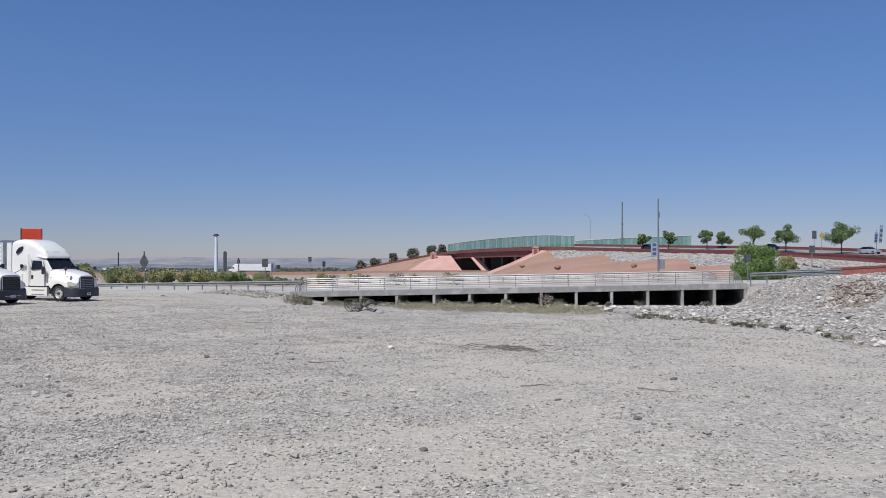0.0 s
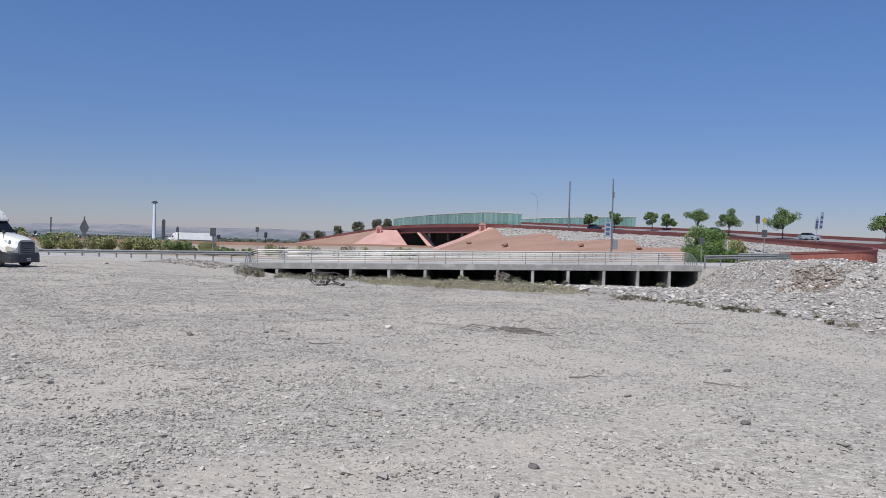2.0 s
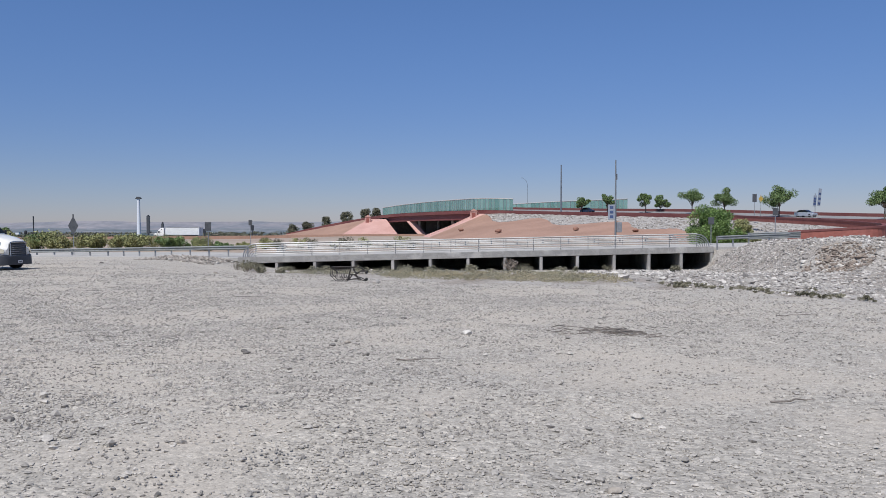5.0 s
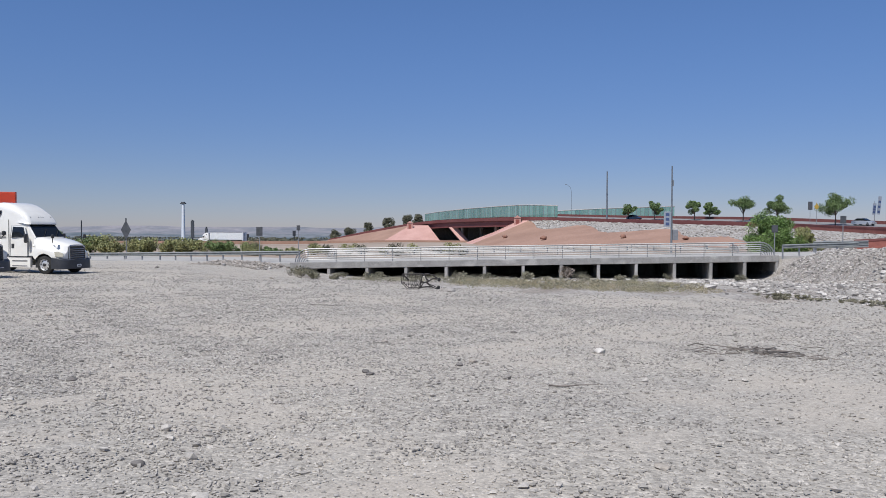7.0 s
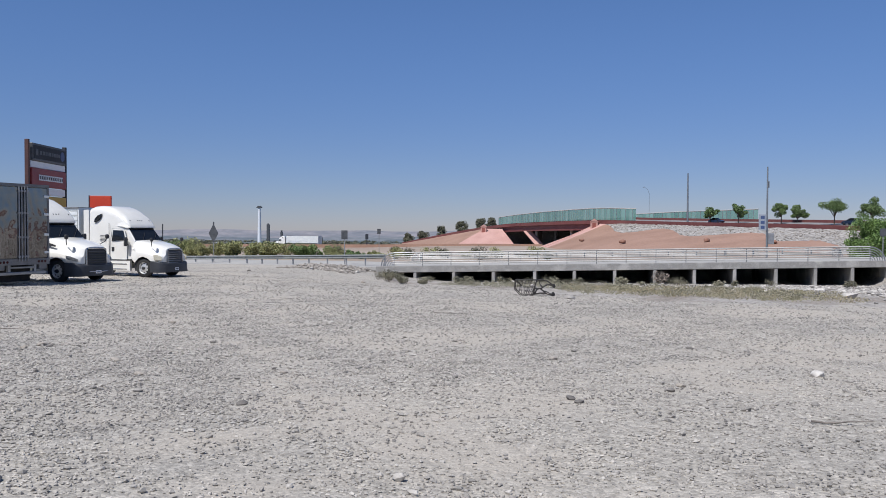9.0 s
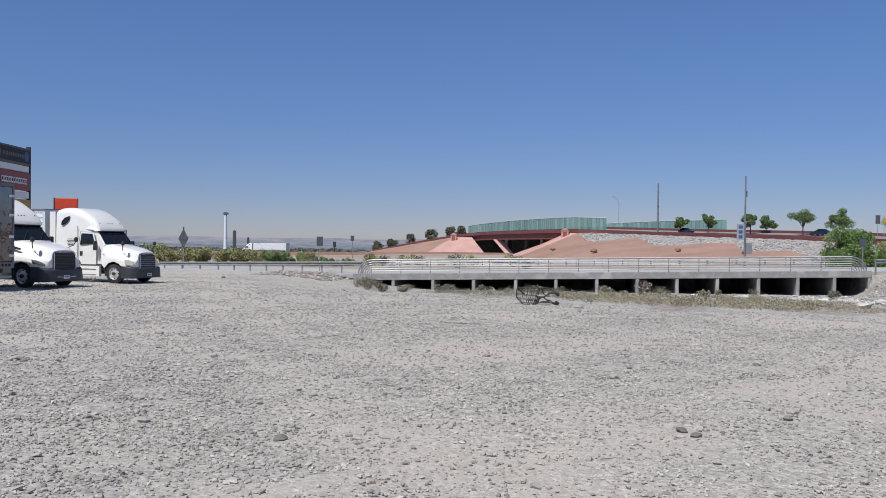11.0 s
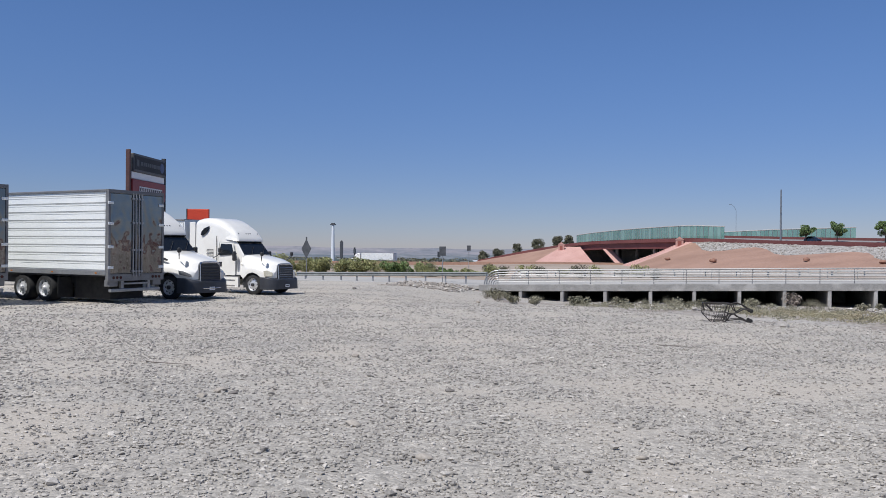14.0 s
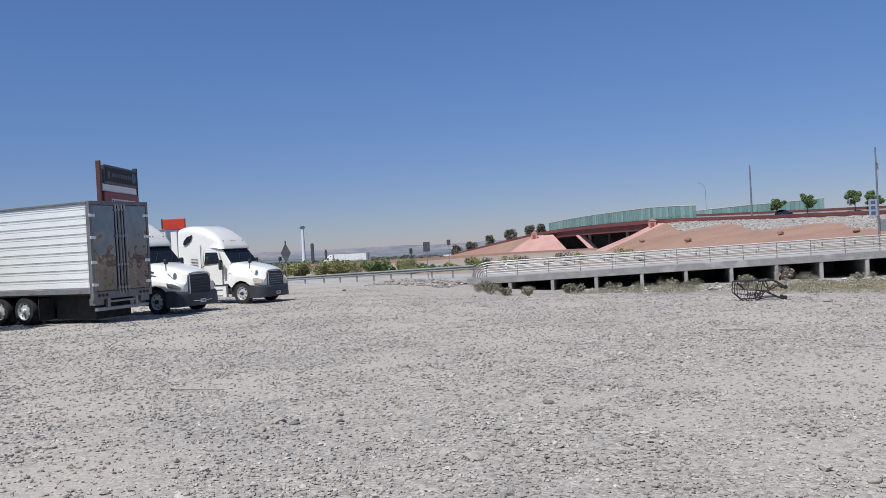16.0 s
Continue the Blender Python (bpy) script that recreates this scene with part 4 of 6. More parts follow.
    if newer:
        b = bmesh.new()
        pipe(b, [(1.16, -0.62, 0.74), (1.26, -0.52, 0.50), (1.29, 0.0, 0.47), (1.26, 0.52, 0.50), (1.16, 0.62, 0.74)], 0.02, 6)
        part("bumper_trim", b, CHROME, bp, "bright trim round the lower intake")
    for q in (-1, 1):
        part("fog_lamp", cube(1.02, 1.13, q * 0.93 - 0.08, q * 0.93 + 0.08, 0.52, 0.62, bevel=0.02), LAMPGLASS, bp)
    part("number_plate", cube(1.272, 1.285, -0.16, 0.16, 0.40, 0.54), SIGNWHITE, bp, "white plate with a plain bar")
    part("plate_bar", cube(1.287, 1.291, -0.12, 0.12, 0.44, 0.50), SIGNDARK, bp)
    for s in (-1, 1):
        b = bmesh.new()
        if newer:
            pts = [(1.05, s * 0.98, 0.96), (0.60, s * 1.24, 1.07), (0.56, s * 1.235, 1.25), (0.78, s * 1.15, 1.20), (1.03, s * 0.97, 1.06)]
        else:
            pts = [(1.06, s * 0.96, 0.95), (0.72, s * 1.20, 0.97), (0.66, s * 1.20, 1.24), (0.84, s * 1.11, 1.26), (1.05, s * 0.93, 1.13)]
        plate(b, pts if s < 0 else pts[::-1], -0.06)
        bmesh.ops.translate(b, vec=(0.03, s * 0.02, 0), verts=b.verts)
        bmesh.ops.bevel(b, geom=list(b.edges), offset=0.015, segments=1, affect="EDGES")
        hl = part("headlight", b, LAMPGLASS if not newer else HEADCLEAR, t, "cloudy cream headlight lens" if not newer else "slim clear headlight", smooth=40)
        if newer:
            part("lamp_core", cube(0.82, 0.96, s * 1.105 - 0.03, s * 1.105 + 0.03, 1.02, 1.10, bevel=0.02), GLASSDARK, hl)
    # windscreen, side glass, doors
    b = bmesh.new()
    plate(b, [(-0.705, -1.02, 2.06), (-0.705, 1.02, 2.06), (-1.285, 0.93, 2.765), (-1.285, -0.93, 2.765)], -0.025)
    ws = part("windscreen", b, GLASSDARK, t, "dark sloping windscreen")
    part("centre_bar", cube(-1.01, -0.99, -0.02, 0.02, 2.36, 2.46), BLACKPLASTIC, ws)
    for s in (-0.45, 0.45):
        b = bmesh.new()
        rod(b, (-0.68, s, 2.08), (-0.98, s + 0.45, 2.44), 0.014, seg=5)
        part("wiper", b, BLACKPLASTIC, ws)
    if sleeper:
        part("sun_visor", cube(-1.3, -1.16, -0.96, 0.96, 2.70, 2.735, bevel=0.01, seg=1), BLACKPLASTIC, t, "dark sun visor under the roof brow")
    for k in range(5):
        y = (-0.75, -0.16, 0.0, 0.16, 0.75)[k]
        b = cube(-1.42, -1.33, y - 0.022, y + 0.022, 3.10, 3.17, bevel=0.01, seg=1) if sleeper else cube(-1.50, -1.42, y - 0.025, y + 0.025, 3.03, 3.08)
        part("marker_light", b, GREYPLASTIC, t)
    for s in (-1, 1):
        o = s * 1.225
        b = bmesh.new()
        pts = [(-1.12, o, 0.98), (-1.12, o, 2.02), (-1.38, o - s * 0.10, 2.66), (-2.25, o - s * 0.08, 2.70), (-2.3, o, 2.0), (-2.3, o, 0.98)]
        plate(b, pts if s < 0 else pts[::-1], 0.02)
        d = part("door", b, paint, t)
        b = bmesh.new()
        pts = [(-1.22, o + s * 0.012, 2.05), (-1.44, o - s * 0.07, 2.58), (-2.15, o - s * 0.06, 2.60), (-2.2, o + s * 0.012, 2.0)]
        plate(b, pts if s < 0 else pts[::-1], 0.03)
        part("side_window", b, GLASSDARK, d, "dark side window")
        b = bmesh.new()
        k = o + s * 0.022
        pipe(b, [(-1.12, k, 0.98), (-1.12, k, 2.02), (-1.38, k - s * 0.10, 2.66), (-2.25, k - s * 0.08, 2.70), (-2.3, k, 2.0), (-2.3, k, 0.98), (-1.12, k, 0.98)], 0.011, 4)
        part("door_seam", b, PANELSEAM, d)
        part("door_handle", cube(-2.22, -2.04, o - 0.03, o + 0.03, 1.42, 1.66, bevel=0.02), BLACKPLASTIC, d)
        # mirrors: one on the door, one on the hood
        m = part("mirror", cube(-1.12, -0.98, s * 1.42 - 0.1, s * 1.42 + 0.1, 1.72, 2.22, bevel=0.05), BLACKPLASTIC, t)
        b = bmesh.new()
        rod(b, (-1.1, s * 1.2, 2.1), (-1.05, s * 1.42, 2.1), 0.03)
        part("mirror_arm", b, BLACKPLASTIC, m)
        b = bmesh.new()
        rod(b, (-1.1, s * 1.2, 1.8), (-1.05, s * 1.42, 1.8), 0.03)
        part("mirror_arm", b, BLACKPLASTIC, m)
        m = part("hood_mirror", cube(0.52, 0.66, s * 1.22 - 0.09, s * 1.22 + 0.09, 1.98, 2.20, bevel=0.06), BLACKPLASTIC, t)
        b = bmesh.new()
        pipe(b, [(0.35, s * 0.98, 1.72), (0.52, s * 1.16, 1.86), (0.58, s * 1.22, 2.0)], 0.022)
        part("mirror_arm", b, BLACKPLASTIC, m)
        # steps, skirts, tank
        part("side_skirt", loft(bmesh.new(), [(back + 0.05, 0.08, 0.07, 0.36, 0.93, 0.02), (-0.95, 0.08, 0.07, 0.36, 0.93, 0.02)], 2), paint, t).location = (0, s * 1.14, 0)
        part("sill_strip", cube(-2.45, -0.80, s * 1.215 - 0.02, s * 1.215 + 0.02, 0.93, 1.0), BLACKPLASTIC, t)
        for z in (0.42, 0.70):
            part("step", cube(-2.2, -1.15, s * 1.17 - 0.07, s * 1.17 + 0.07, z, z + 0.05, bevel=0.01, seg=1), CHROME, t)
        if sleeper:
            b = bmesh.new()
            o2 = s * 1.185
            pts = [(-2.95, o2 - s * 0.01, 3.52), (-3.26, o2, 3.42), (-3.45, o2 + s * 0.01, 3.24), (-3.50, o2 + s * 0.01, 3.05), (-3.38, o2 + s * 0.01, 3.03), (-3.12, o2, 3.18), (-2.98, o2, 3.36)][::-1] if not newer else [(-2.5, o2, 3.2), (-2.85, o2, 3.2), (-2.85, o2, 3.45), (-2.5, o2 - s * 0.05, 3.5)]
            plate(b, pts if s > 0 else pts[::-1], 0.05)
            part("roof_vent_window", b, GLASSDARK, t, "small black window high on the sleeper")
            part("sleeper_hatch", cube(-3.75, -2.95, s * 1.232 - 0.012, s * 1.232 + 0.012, 1.0, 1.75, bevel=0.01, seg=1), paint, t)
            part("sleeper_seam", cube(-2.42, -2.40, s * 1.235 - 0.01, s * 1.235 + 0.01, 1.0, 3.0), BLACKPLASTIC, t)
            part("side_extender", cube(back - 0.42, back - 0.02, s * 1.19 - 0.02, s * 1.19 + 0.02, 1.0, 3.75, bevel=0.015, seg=1), paint, t)
            for k in range(5):
                part("decal_bar", cube(-3.05 - 0.04 * (k % 2), -2.62, s * 1.236 - 0.003, s * 1.236 + 0.003, 2.28 - 0.075 * k, 2.31 - 0.075 * k), SIGNBACK, t)
        if newer:
            b = bmesh.new()
            pts = [(-0.75, s * 1.19, 1.72), (-0.15, s * 1.14, 1.62), (-0.15, s * 1.12, 1.70), (-0.75, s * 1.17, 1.86)]
            plate(b, pts if s < 0 else pts[::-1], 0.03)
            part("hood_vent", b, BLACKPLASTIC, t, "black hood vent")
        wheel(t, 0, s * 1.06, s)
    # chassis
    tail = back - 2.8
    for s in (-0.42, 0.42):
        part("frame_rail", cube(tail, 0.6, s - 0.05, s + 0.05, 0.75, 1.02), BLACKPLASTIC, t)
    part("fifth_wheel", cube(tail + 1.0, tail + 2.0, -0.45, 0.45, 1.02, 1.16, bevel=0.04), BLACKPLASTIC, t)
    for x in (tail + 0.75, tail + 2.05):
        for s in (-1, 1):
            wheel(t, x, s * 0.98, s, w=0.5)
    if not sleeper:
        for s in (-1, 1):
            b = bmesh.new()
            rod(b, (back - 0.15, s * 0.95, 1.0), (back - 0.15, s * 0.95, 3.5), 0.07, seg=10)
            part("exhaust_stack", b, CHROME, t)
    return t


def trailer(name, label, steel_doors=True, length=16.1, group="parked trucks"):
    """Refrigerated box trailer; its origin is on the ground below the rear doors and the box runs towards -x."""
    t = tagged(new(name), label, "trailer", group)
    W, Z0, Z1 = 1.30, 1.11, 4.20
    part("body", cube(-length, -0.06, -W + 0.03, W - 0.03, Z0, Z1 - 0.03, bevel=0.03), TRAILERWHITE, t)
    n = 9
    for s in (-1, 1):
        for k in range(n):
            z = Z0 + 0.16 + (Z1 - Z0 - 0.34) * k / n
            h = (Z1 - Z0 - 0.34) / n
            b = bmesh.new()
            y = s * (W - 0.03)
            prof = [(y, z), (y + s * 0.03, z + 0.012), (y + s * 0.03, z + h * 0.62), (y + s * 0.008, z + h * 0.64), (y + s * 0.008, z + h * 0.70), (y + s * 0.03, z + h * 0.72), (y + s * 0.03, z + h - 0.045), (y, z + h - 0.035)]
            strip(b, [(-length + 0.1, p, q) for p, q in prof], [(-0.14, p, q) for p, q in prof])
            bmesh.ops.recalc_face_normals(b, faces=b.faces)
            part("side_panel", b, TRAILERWHITE, t)
            part("seam", cube(-length + 0.1, -0.14, *sorted((y - s * 0.01, y + s * 0.024)), z + h - 0.034, z + h - 0.004), PANELSEAM, t)
        part("bottom_rail", cube(-length, -0.1, s * W - 0.02, s * W + 0.02, Z0 - 0.04, Z0 + 0.14, bevel=0.01, seg=1), GALV, t)
        part("top_rail", cube(-length, -0.1, s * W - 0.02, s * W + 0.015, Z1 - 0.09, Z1 - 0.01, bevel=0.01, seg=1), RAILSTEEL, t, "dark top rail")
        for k in range(7):
            x = -0.6 - k * 2.4
            part("side_marker", cube(x - 0.05, x + 0.05, s * (W + 0.02) - 0.012, s * (W + 0.02) + 0.012, Z0 + 0.02, Z0 + 0.07), AMBER, t)
    part("roof", cube(-length, -0.04, -W + 0.02, W - 0.02, Z1 - 0.03, Z1, bevel=0.01, seg=1), RAILSTEEL, t)
    fr = bmesh.new()
    box(fr, -0.12, 0.03, -W, -W + 0.09, Z0 - 0.25, Z1), box(fr, -0.12, 0.03, W - 0.09, W, Z0 - 0.25, Z1)
    box(fr, -0.12, 0.032, -W + 0.09, W - 0.09, Z1 - 0.12, Z1), box(fr, -0.12, 0.032, -W + 0.09, W - 0.09, Z0 - 0.25, Z0)
    part("door_frame", fr, RAILSTEEL if steel_doors else TRAILERWHITE, t)
    for s in (-1, 1):
        y0, y1 = sorted((s * 0.015, s * (W - 0.1)))
        d = part("door", cube(-0.05, 0.02, y0, y1, Z0 + 0.02, Z1 - 0.14, bevel=0.012, seg=1), STEELDOOR if steel_doors else TRAILERWHITE, t, "polished stainless rear door" if steel_doors else "")
        for y in (s * 0.07, s * 0.20):
            b = bmesh.new()
            rod(b, (0.06, y, Z0 - 0.1), (0.06, y, Z1 - 0.1), 0.022, seg=8)
            part("lock_rod", b, GALV, d)
            for z in (Z0 + 0.1, 2.0, 3.0, Z1 - 0.3):
                part("rod_bracket", cube(0.015, 0.085, y - 0.045, y + 0.045, z - 0.04, z + 0.04), GALV, d)
        for z in (Z0 + 0.25, Z0 + 1.0, Z0 + 1.85, Z0 + 2.6):
            part("hinge", cube(0.015, 0.05, s * (W - 0.12) - 0.14, s * (W - 0.12) + 0.1, z - 0.05, z + 0.05, bevel=0.01, seg=1), TRAILERWHITE, d)
        for k in range(3):
            y = s * (0.75 + 0.16 * k)
            b = bmesh.new()
            rod(b, (0.03, y, Z0 - 0.12), (0.05, y, Z0 - 0.12), 0.055, seg=12)
            part("tail_light", b, REDLENS, t)
        part("light_box", cube(0.0, 0.028, *sorted((s * 0.62, s * 1.2)), Z0 - 0.2, Z0 - 0.04, bevel=0.01, seg=1), BLACKPLASTIC, t)
        part("mud_flap", cube(-2.75, -2.72, s * 0.95 - 0.32, s * 0.95 + 0.32, 0.18, 0.95), RUBBER, t)
        part("underride_post", cube(-0.12, -0.02, s * 0.62 - 0.06, s * 0.62 + 0.06, 0.5, Z0 - 0.2), GALV, t)
        part("dock_step", cube(-0.30, -0.02, s * 1.02 - 0.2, s * 1.02 + 0.2, 0.66, 0.90, bevel=0.02, seg=1), RAILSTEEL, t)
        part("slider_rail", cube(-6.4, -0.3, s * 0.62 - 0.09, s * 0.62 + 0.09, 0.72, Z0 - 0.05), BLACKPLASTIC, t)
        part("landing_leg", cube(-length + 2.6, -length + 2.75, s * 0.75 - 0.07, s * 0.75 + 0.07, 0.05, Z0), GALV, t)
        for x in (-3.53, -4.86):
            wheel(t, x, s * 1.0, s, w=0.52)
    part("light_bar", cube(-0.1, 0.028, -W + 0.1, W - 0.1, Z0 - 0.22, Z0 - 0.02, bevel=0.01, seg=1), RAILSTEEL, t)
    part("underride_bar", cube(-0.14, 0.0, -1.15, 1.15, 0.46, 0.58, bevel=0.02), GALV, t)
    # black block added to stand for the deep shade behind the axles
    part("shade_box", cube(-2.45, -0.5, -0.78, 0.78, 0.16, Z0 - 0.06, bevel=0.03), RUBBER, t, "black block added as deep shade under the floor")
    part("step_bar", cube(-0.12, -0.02, -0.68, 0.68, 0.72, 0.79, bevel=0.01, seg=1), GALV, t)
    part("bogie", cube(-5.6, -2.6, -0.55, 0.55, 0.55, Z0 - 0.06, bevel=0.03), BLACKPLASTIC, t)
    part("underfloor", cube(-length + 0.5, -0.2, -W + 0.1, W - 0.1, Z0 - 0.1, Z0), BLACKPLASTIC, t)
    return t


HEAD = -12.0


def park(ob, x, y, dz=0.0, turn=HEAD, z=None):
    ob.matrix_world = pose(x, y, gz(x, y) + dz if z is None else z, 0, 0, turn)
    return ob


truck_a = park(tractor("semi_truck", "white sleeper semi truck with black slatted grille, parked on gravel", WHITE, True), -30.68, 41.9)
truck_b = park(tractor("semi_truck", "white sleeper semi truck with chrome grille, parked on gravel", WHITE, False), -31.0, 49.8)
trailer_a = park(trailer("box_trailer", "white ribbed box trailer with polished stainless rear doors"), -30.0, 37.2, turn=-13)
trailer_c = trailer("box_trailer", "white box trailer with polished rear doors at the row's end")
trailer_c.matrix_world = pose(-33.05, 34.2, gz(-33, 34), 0, 0, -13) @ Matrix.Translation((0, -1.3, 0))
tb = truck_b.matrix_world @ Vector((-4.6, 0, 0))
trailer_b = trailer("box_trailer", "white box trailer behind a parked truck", False)
trailer_b.matrix_world = Matrix.Translation(tb) @ pose(0, 0, 0, 0, 0, HEAD + 180) @ Matrix.Translation((16.1, 0, 0)) @ Matrix.Diagonal((1, 1, 0.93, 1))

# yellow day-cab truck with a low flat bed on the road
ytruck = tractor("flatbed_truck", "bright yellow day-cab truck with an empty flat bed, on the road", YELLOW, False, sleeper=False, group="trucks on the road")
part("bed_deck", cube(-8.3, -3.05, -1.2, 1.2, 1.05, 1.22, bevel=0.03), BLACKPLASTIC, ytruck)
for s in (-1, 1):
    part("bed_side_rail", cube(-8.3, -4.2, s * 1.23 - 0.03, s * 1.23 + 0.03, 1.0, 1.40, bevel=0.01, seg=1), YELLOW, ytruck)
b = bmesh.new()
plate(b, [(-3.1, -1.15, 1.78), (-3.1, 1.15, 1.78), (-8.3, 1.15, 1.45), (-8.3, -1.15, 1.45)], 0.12)
part("ramp", b, YELLOW, ytruck, "folded yellow ramp")
YX, YY = -55.5, 90.0
ytruck.matrix_world = pose(YX, YY, road_z(YX), 0, 0, -3)

# white semi on the highway
far_truck = tractor("semi_truck", "white semi truck driving on the highway", WHITE, False, group="trucks on the road")
far_trailer = trailer("box_trailer", "white box trailer rolling on the highway", False, group="trucks on the road")
FX, FY, FZ = -137, 335.0, -5.35
far_truck.matrix_world = pose(FX, FY, FZ, 0, 0, 163)
p = far_truck.matrix_world @ Vector((-5.0, 0, 0))
far_trailer.matrix_world = Matrix.Translation(p) @ pose(0, 0, 0, 0, 0, 163 + 180) @ Matrix.Translation((16.1, 0, 0))

# ---------- tall signs ----------
sign = tagged(new("pylon_sign"), "tall roadside sign with dark and red panels, brown post and shade-darkened post", "sign")
SW = 6.0
# second post takes the dark panel colour for its shaded look, first stays brown
for x in (0.0, SW):
    part("post", cube(x - 0.11, x + 0.11, -0.14, 0.14, -1.0, 9.05, bevel=0.03), SIGNBROWN if x == 0 else SIGNDARK, sign)
pn = part("upper_panel", cube(0.35, SW - 0.3, -0.22, 0.22, 7.63, 8.85, bevel=0.04), SIGNBACK, sign, "dark panel in a pale frame")
part("panel_face", cube(0.5, SW - 0.42, -0.25, -0.21, 7.78, 8.7), SIGNDARK, pn)
rr = random.Random(2)
x = 1.35
for k in range(9):
    w = rr.uniform(0.18, 0.34)
    part("letter_bar", cube(x, x + w, -0.27, -0.255, 8.1, 8.36), SIGNBACK, pn)
    x += w + 0.1
part("emblem", lathe(bmesh.new(), [(0.36, -0.27), (0.36, -0.255)], 20, centre=(SW - 0.95, 0, 8.24)), SIGNBLUE, pn, "round blue emblem")
part("emblem", cube(0.75, 1.1, -0.27, -0.255, 8.0, 8.45), SIGNBACK, pn)
part("white_panel", cube(0.25, SW - 0.2, -0.12, 0.12, 7.16, 7.6), SIGNWHITE, sign, "white strip panel")
pn = part("lower_panel", cube(0.22, SW - 0.18, -0.22, 0.22, 5.85, 7.12, bevel=0.04), SIGNRED, sign, "dark red panel")
x = 1.25
for k in range(11):
    part("letter_bar", cube(x, x + 0.27, -0.25, -0.225, 6.28, 6.68), SIGNWHITE, pn)
    part("letter_edge", cube(x + 0.06, x + 0.21, -0.262, -0.252, 6.37, 6.59), SIGNDARK, pn)
    x += 0.36
part("white_panel", cube(0.25, SW - 0.2, -0.12, 0.12, 5.28, 5.78), SIGNWHITE, sign)
part("gold_panel", cube(0.22, SW - 0.18, -0.2, 0.2, 4.0, 5.2, bevel=0.03), SIGNGOLD, sign, "gold panel")
sign.matrix_world = pose(-45.38, 57.95, -1.45, 0, 0, 102)

osign = tagged(new("box_sign"), "orange-red box sign on a pole above the trucks", "sign")
part("face", cube(-0.82, 0.82, -0.2, 0.2, 4.62, 5.68, bevel=0.04), ORANGE, osign)
part("side_plate", cube(-0.88, -0.81, -0.22, 0.22, 4.59, 5.70), SIGNDARK, osign)
b = bmesh.new()
rod(b, (0, 0, -0.2), (0, 0, 4.66), 0.12, seg=10)
part("pole", b, RAILSTEEL, osign)
osign.matrix_world = pose(-46.1, 67.7, -1.6, 0, 0, 20)


def post_sign(name, label, x, y, z, h, w, s, shape="square", mat=SIGNBACK, turn=0.0):
    o = tagged(new(name), label, "sign")
    b = bmesh.new()
    rod(b, (0, 0, -0.4), (0, 0, h), 0.045, seg=6)
    part("post", b, GALV, o)
    if shape == "diamond":
        b = bmesh.new()
        plate(b, [(-w, -0.06, h - s), (0, -0.06, h - 2 * s), (w, -0.06, h - s), (0, -0.06, h)], 0.03)
        part("panel", b, mat, o)
        b = cube(-w * 0.14, w * 0.14, -0.06, -0.02, h - 0.3, h + 0.2)
        part("small_panel", b, mat, o)
    else:
        part("panel", cube(-w, w, -0.07, -0.04, h - 2 * s, h, bevel=0.01, seg=1), mat, o)
    o.matrix_world = pose(x, y, z, 0, 0, turn)
    return o


post_sign("road_sign", "grey back of a tall diamond road sign beside the road", -45.8, 87.2, -2.1, 4.1, 0.5, 1.0, "diamond", turn=10)
post_sign("road_sign", "dark back of a square road sign beside the guard rail", -31.2, 85.6, -2.0, 3.35, 0.31, 0.44, turn=5)
post_sign("road_sign", "grey back of a square road sign behind the rubble heap", 25.3, 88.5, -0.9, 3.5, 0.28, 0.36, mat=SIGNBACK)
post_sign("road_sign", "grey back of a small sign standing before the green shrub", 19.4, 90, -1.0, 2.7, 0.3, 0.36, mat=SIGNBACK)
post_sign("road_sign", "dark back of a road sign beside the upper road", 49.6, 172, 1.6, 4.9, 0.42, 0.8, mat=SIGNBACK)
post_sign("road_sign", "small yellow road sign beside the upper road", 51.8, 175, 1.6, 4.6, 0.5, 0.6, "diamond", mat=SIGNGOLD)
post_sign("road_sign", "dark back of a small road sign behind the road", -36.8, 120, -2.2, 3.75, 0.26, 0.36, mat=SIGNBACK)


banner = tagged(new("banner_pole"), "slim pole with two pale blue banners beside the upper road", "banner")
b = bmesh.new()
rod(b, (0, 0, -0.4), (0, 0, 5.0), 0.06, seg=6)
part("post", b, GALV, banner)
for x0, z0, z1 in ((-0.85, 2.5, 4.6), (0.12, 2.7, 6.0)):
    bn = part("banner", cube(x0, x0 + 0.72, -0.06, -0.02, z0, z1, bevel=0.01, seg=1, m=pose(0, 0, 0, 0, 6, 0)), SIGNPALE, banner, "pale blue banner")
    for k in range(3):
        h = z0 + 0.3 + (z1 - z0 - 0.6) * k / 3
        part("print_bar", cube(x0 + 0.1, x0 + 0.62, -0.085, -0.07, h, h + 0.38, m=pose(0, 0, 0, 0, 6, 0)), SIGNBLUE, bn)
banner.matrix_world = pose(57.9, 163, 1.3, 0, 0, 20)


def pole(name, label, x, y, z, top, r, cat="pole"):
    o = tagged(new(name), label, cat)
    b = bmesh.new()
    rod(b, (0, 0, -0.3), (0, 0, top - z), r, r * 0.6, seg=8)
    part("shaft", b, POLEGREY, o)
    o.location = (x, y, z)
    return o


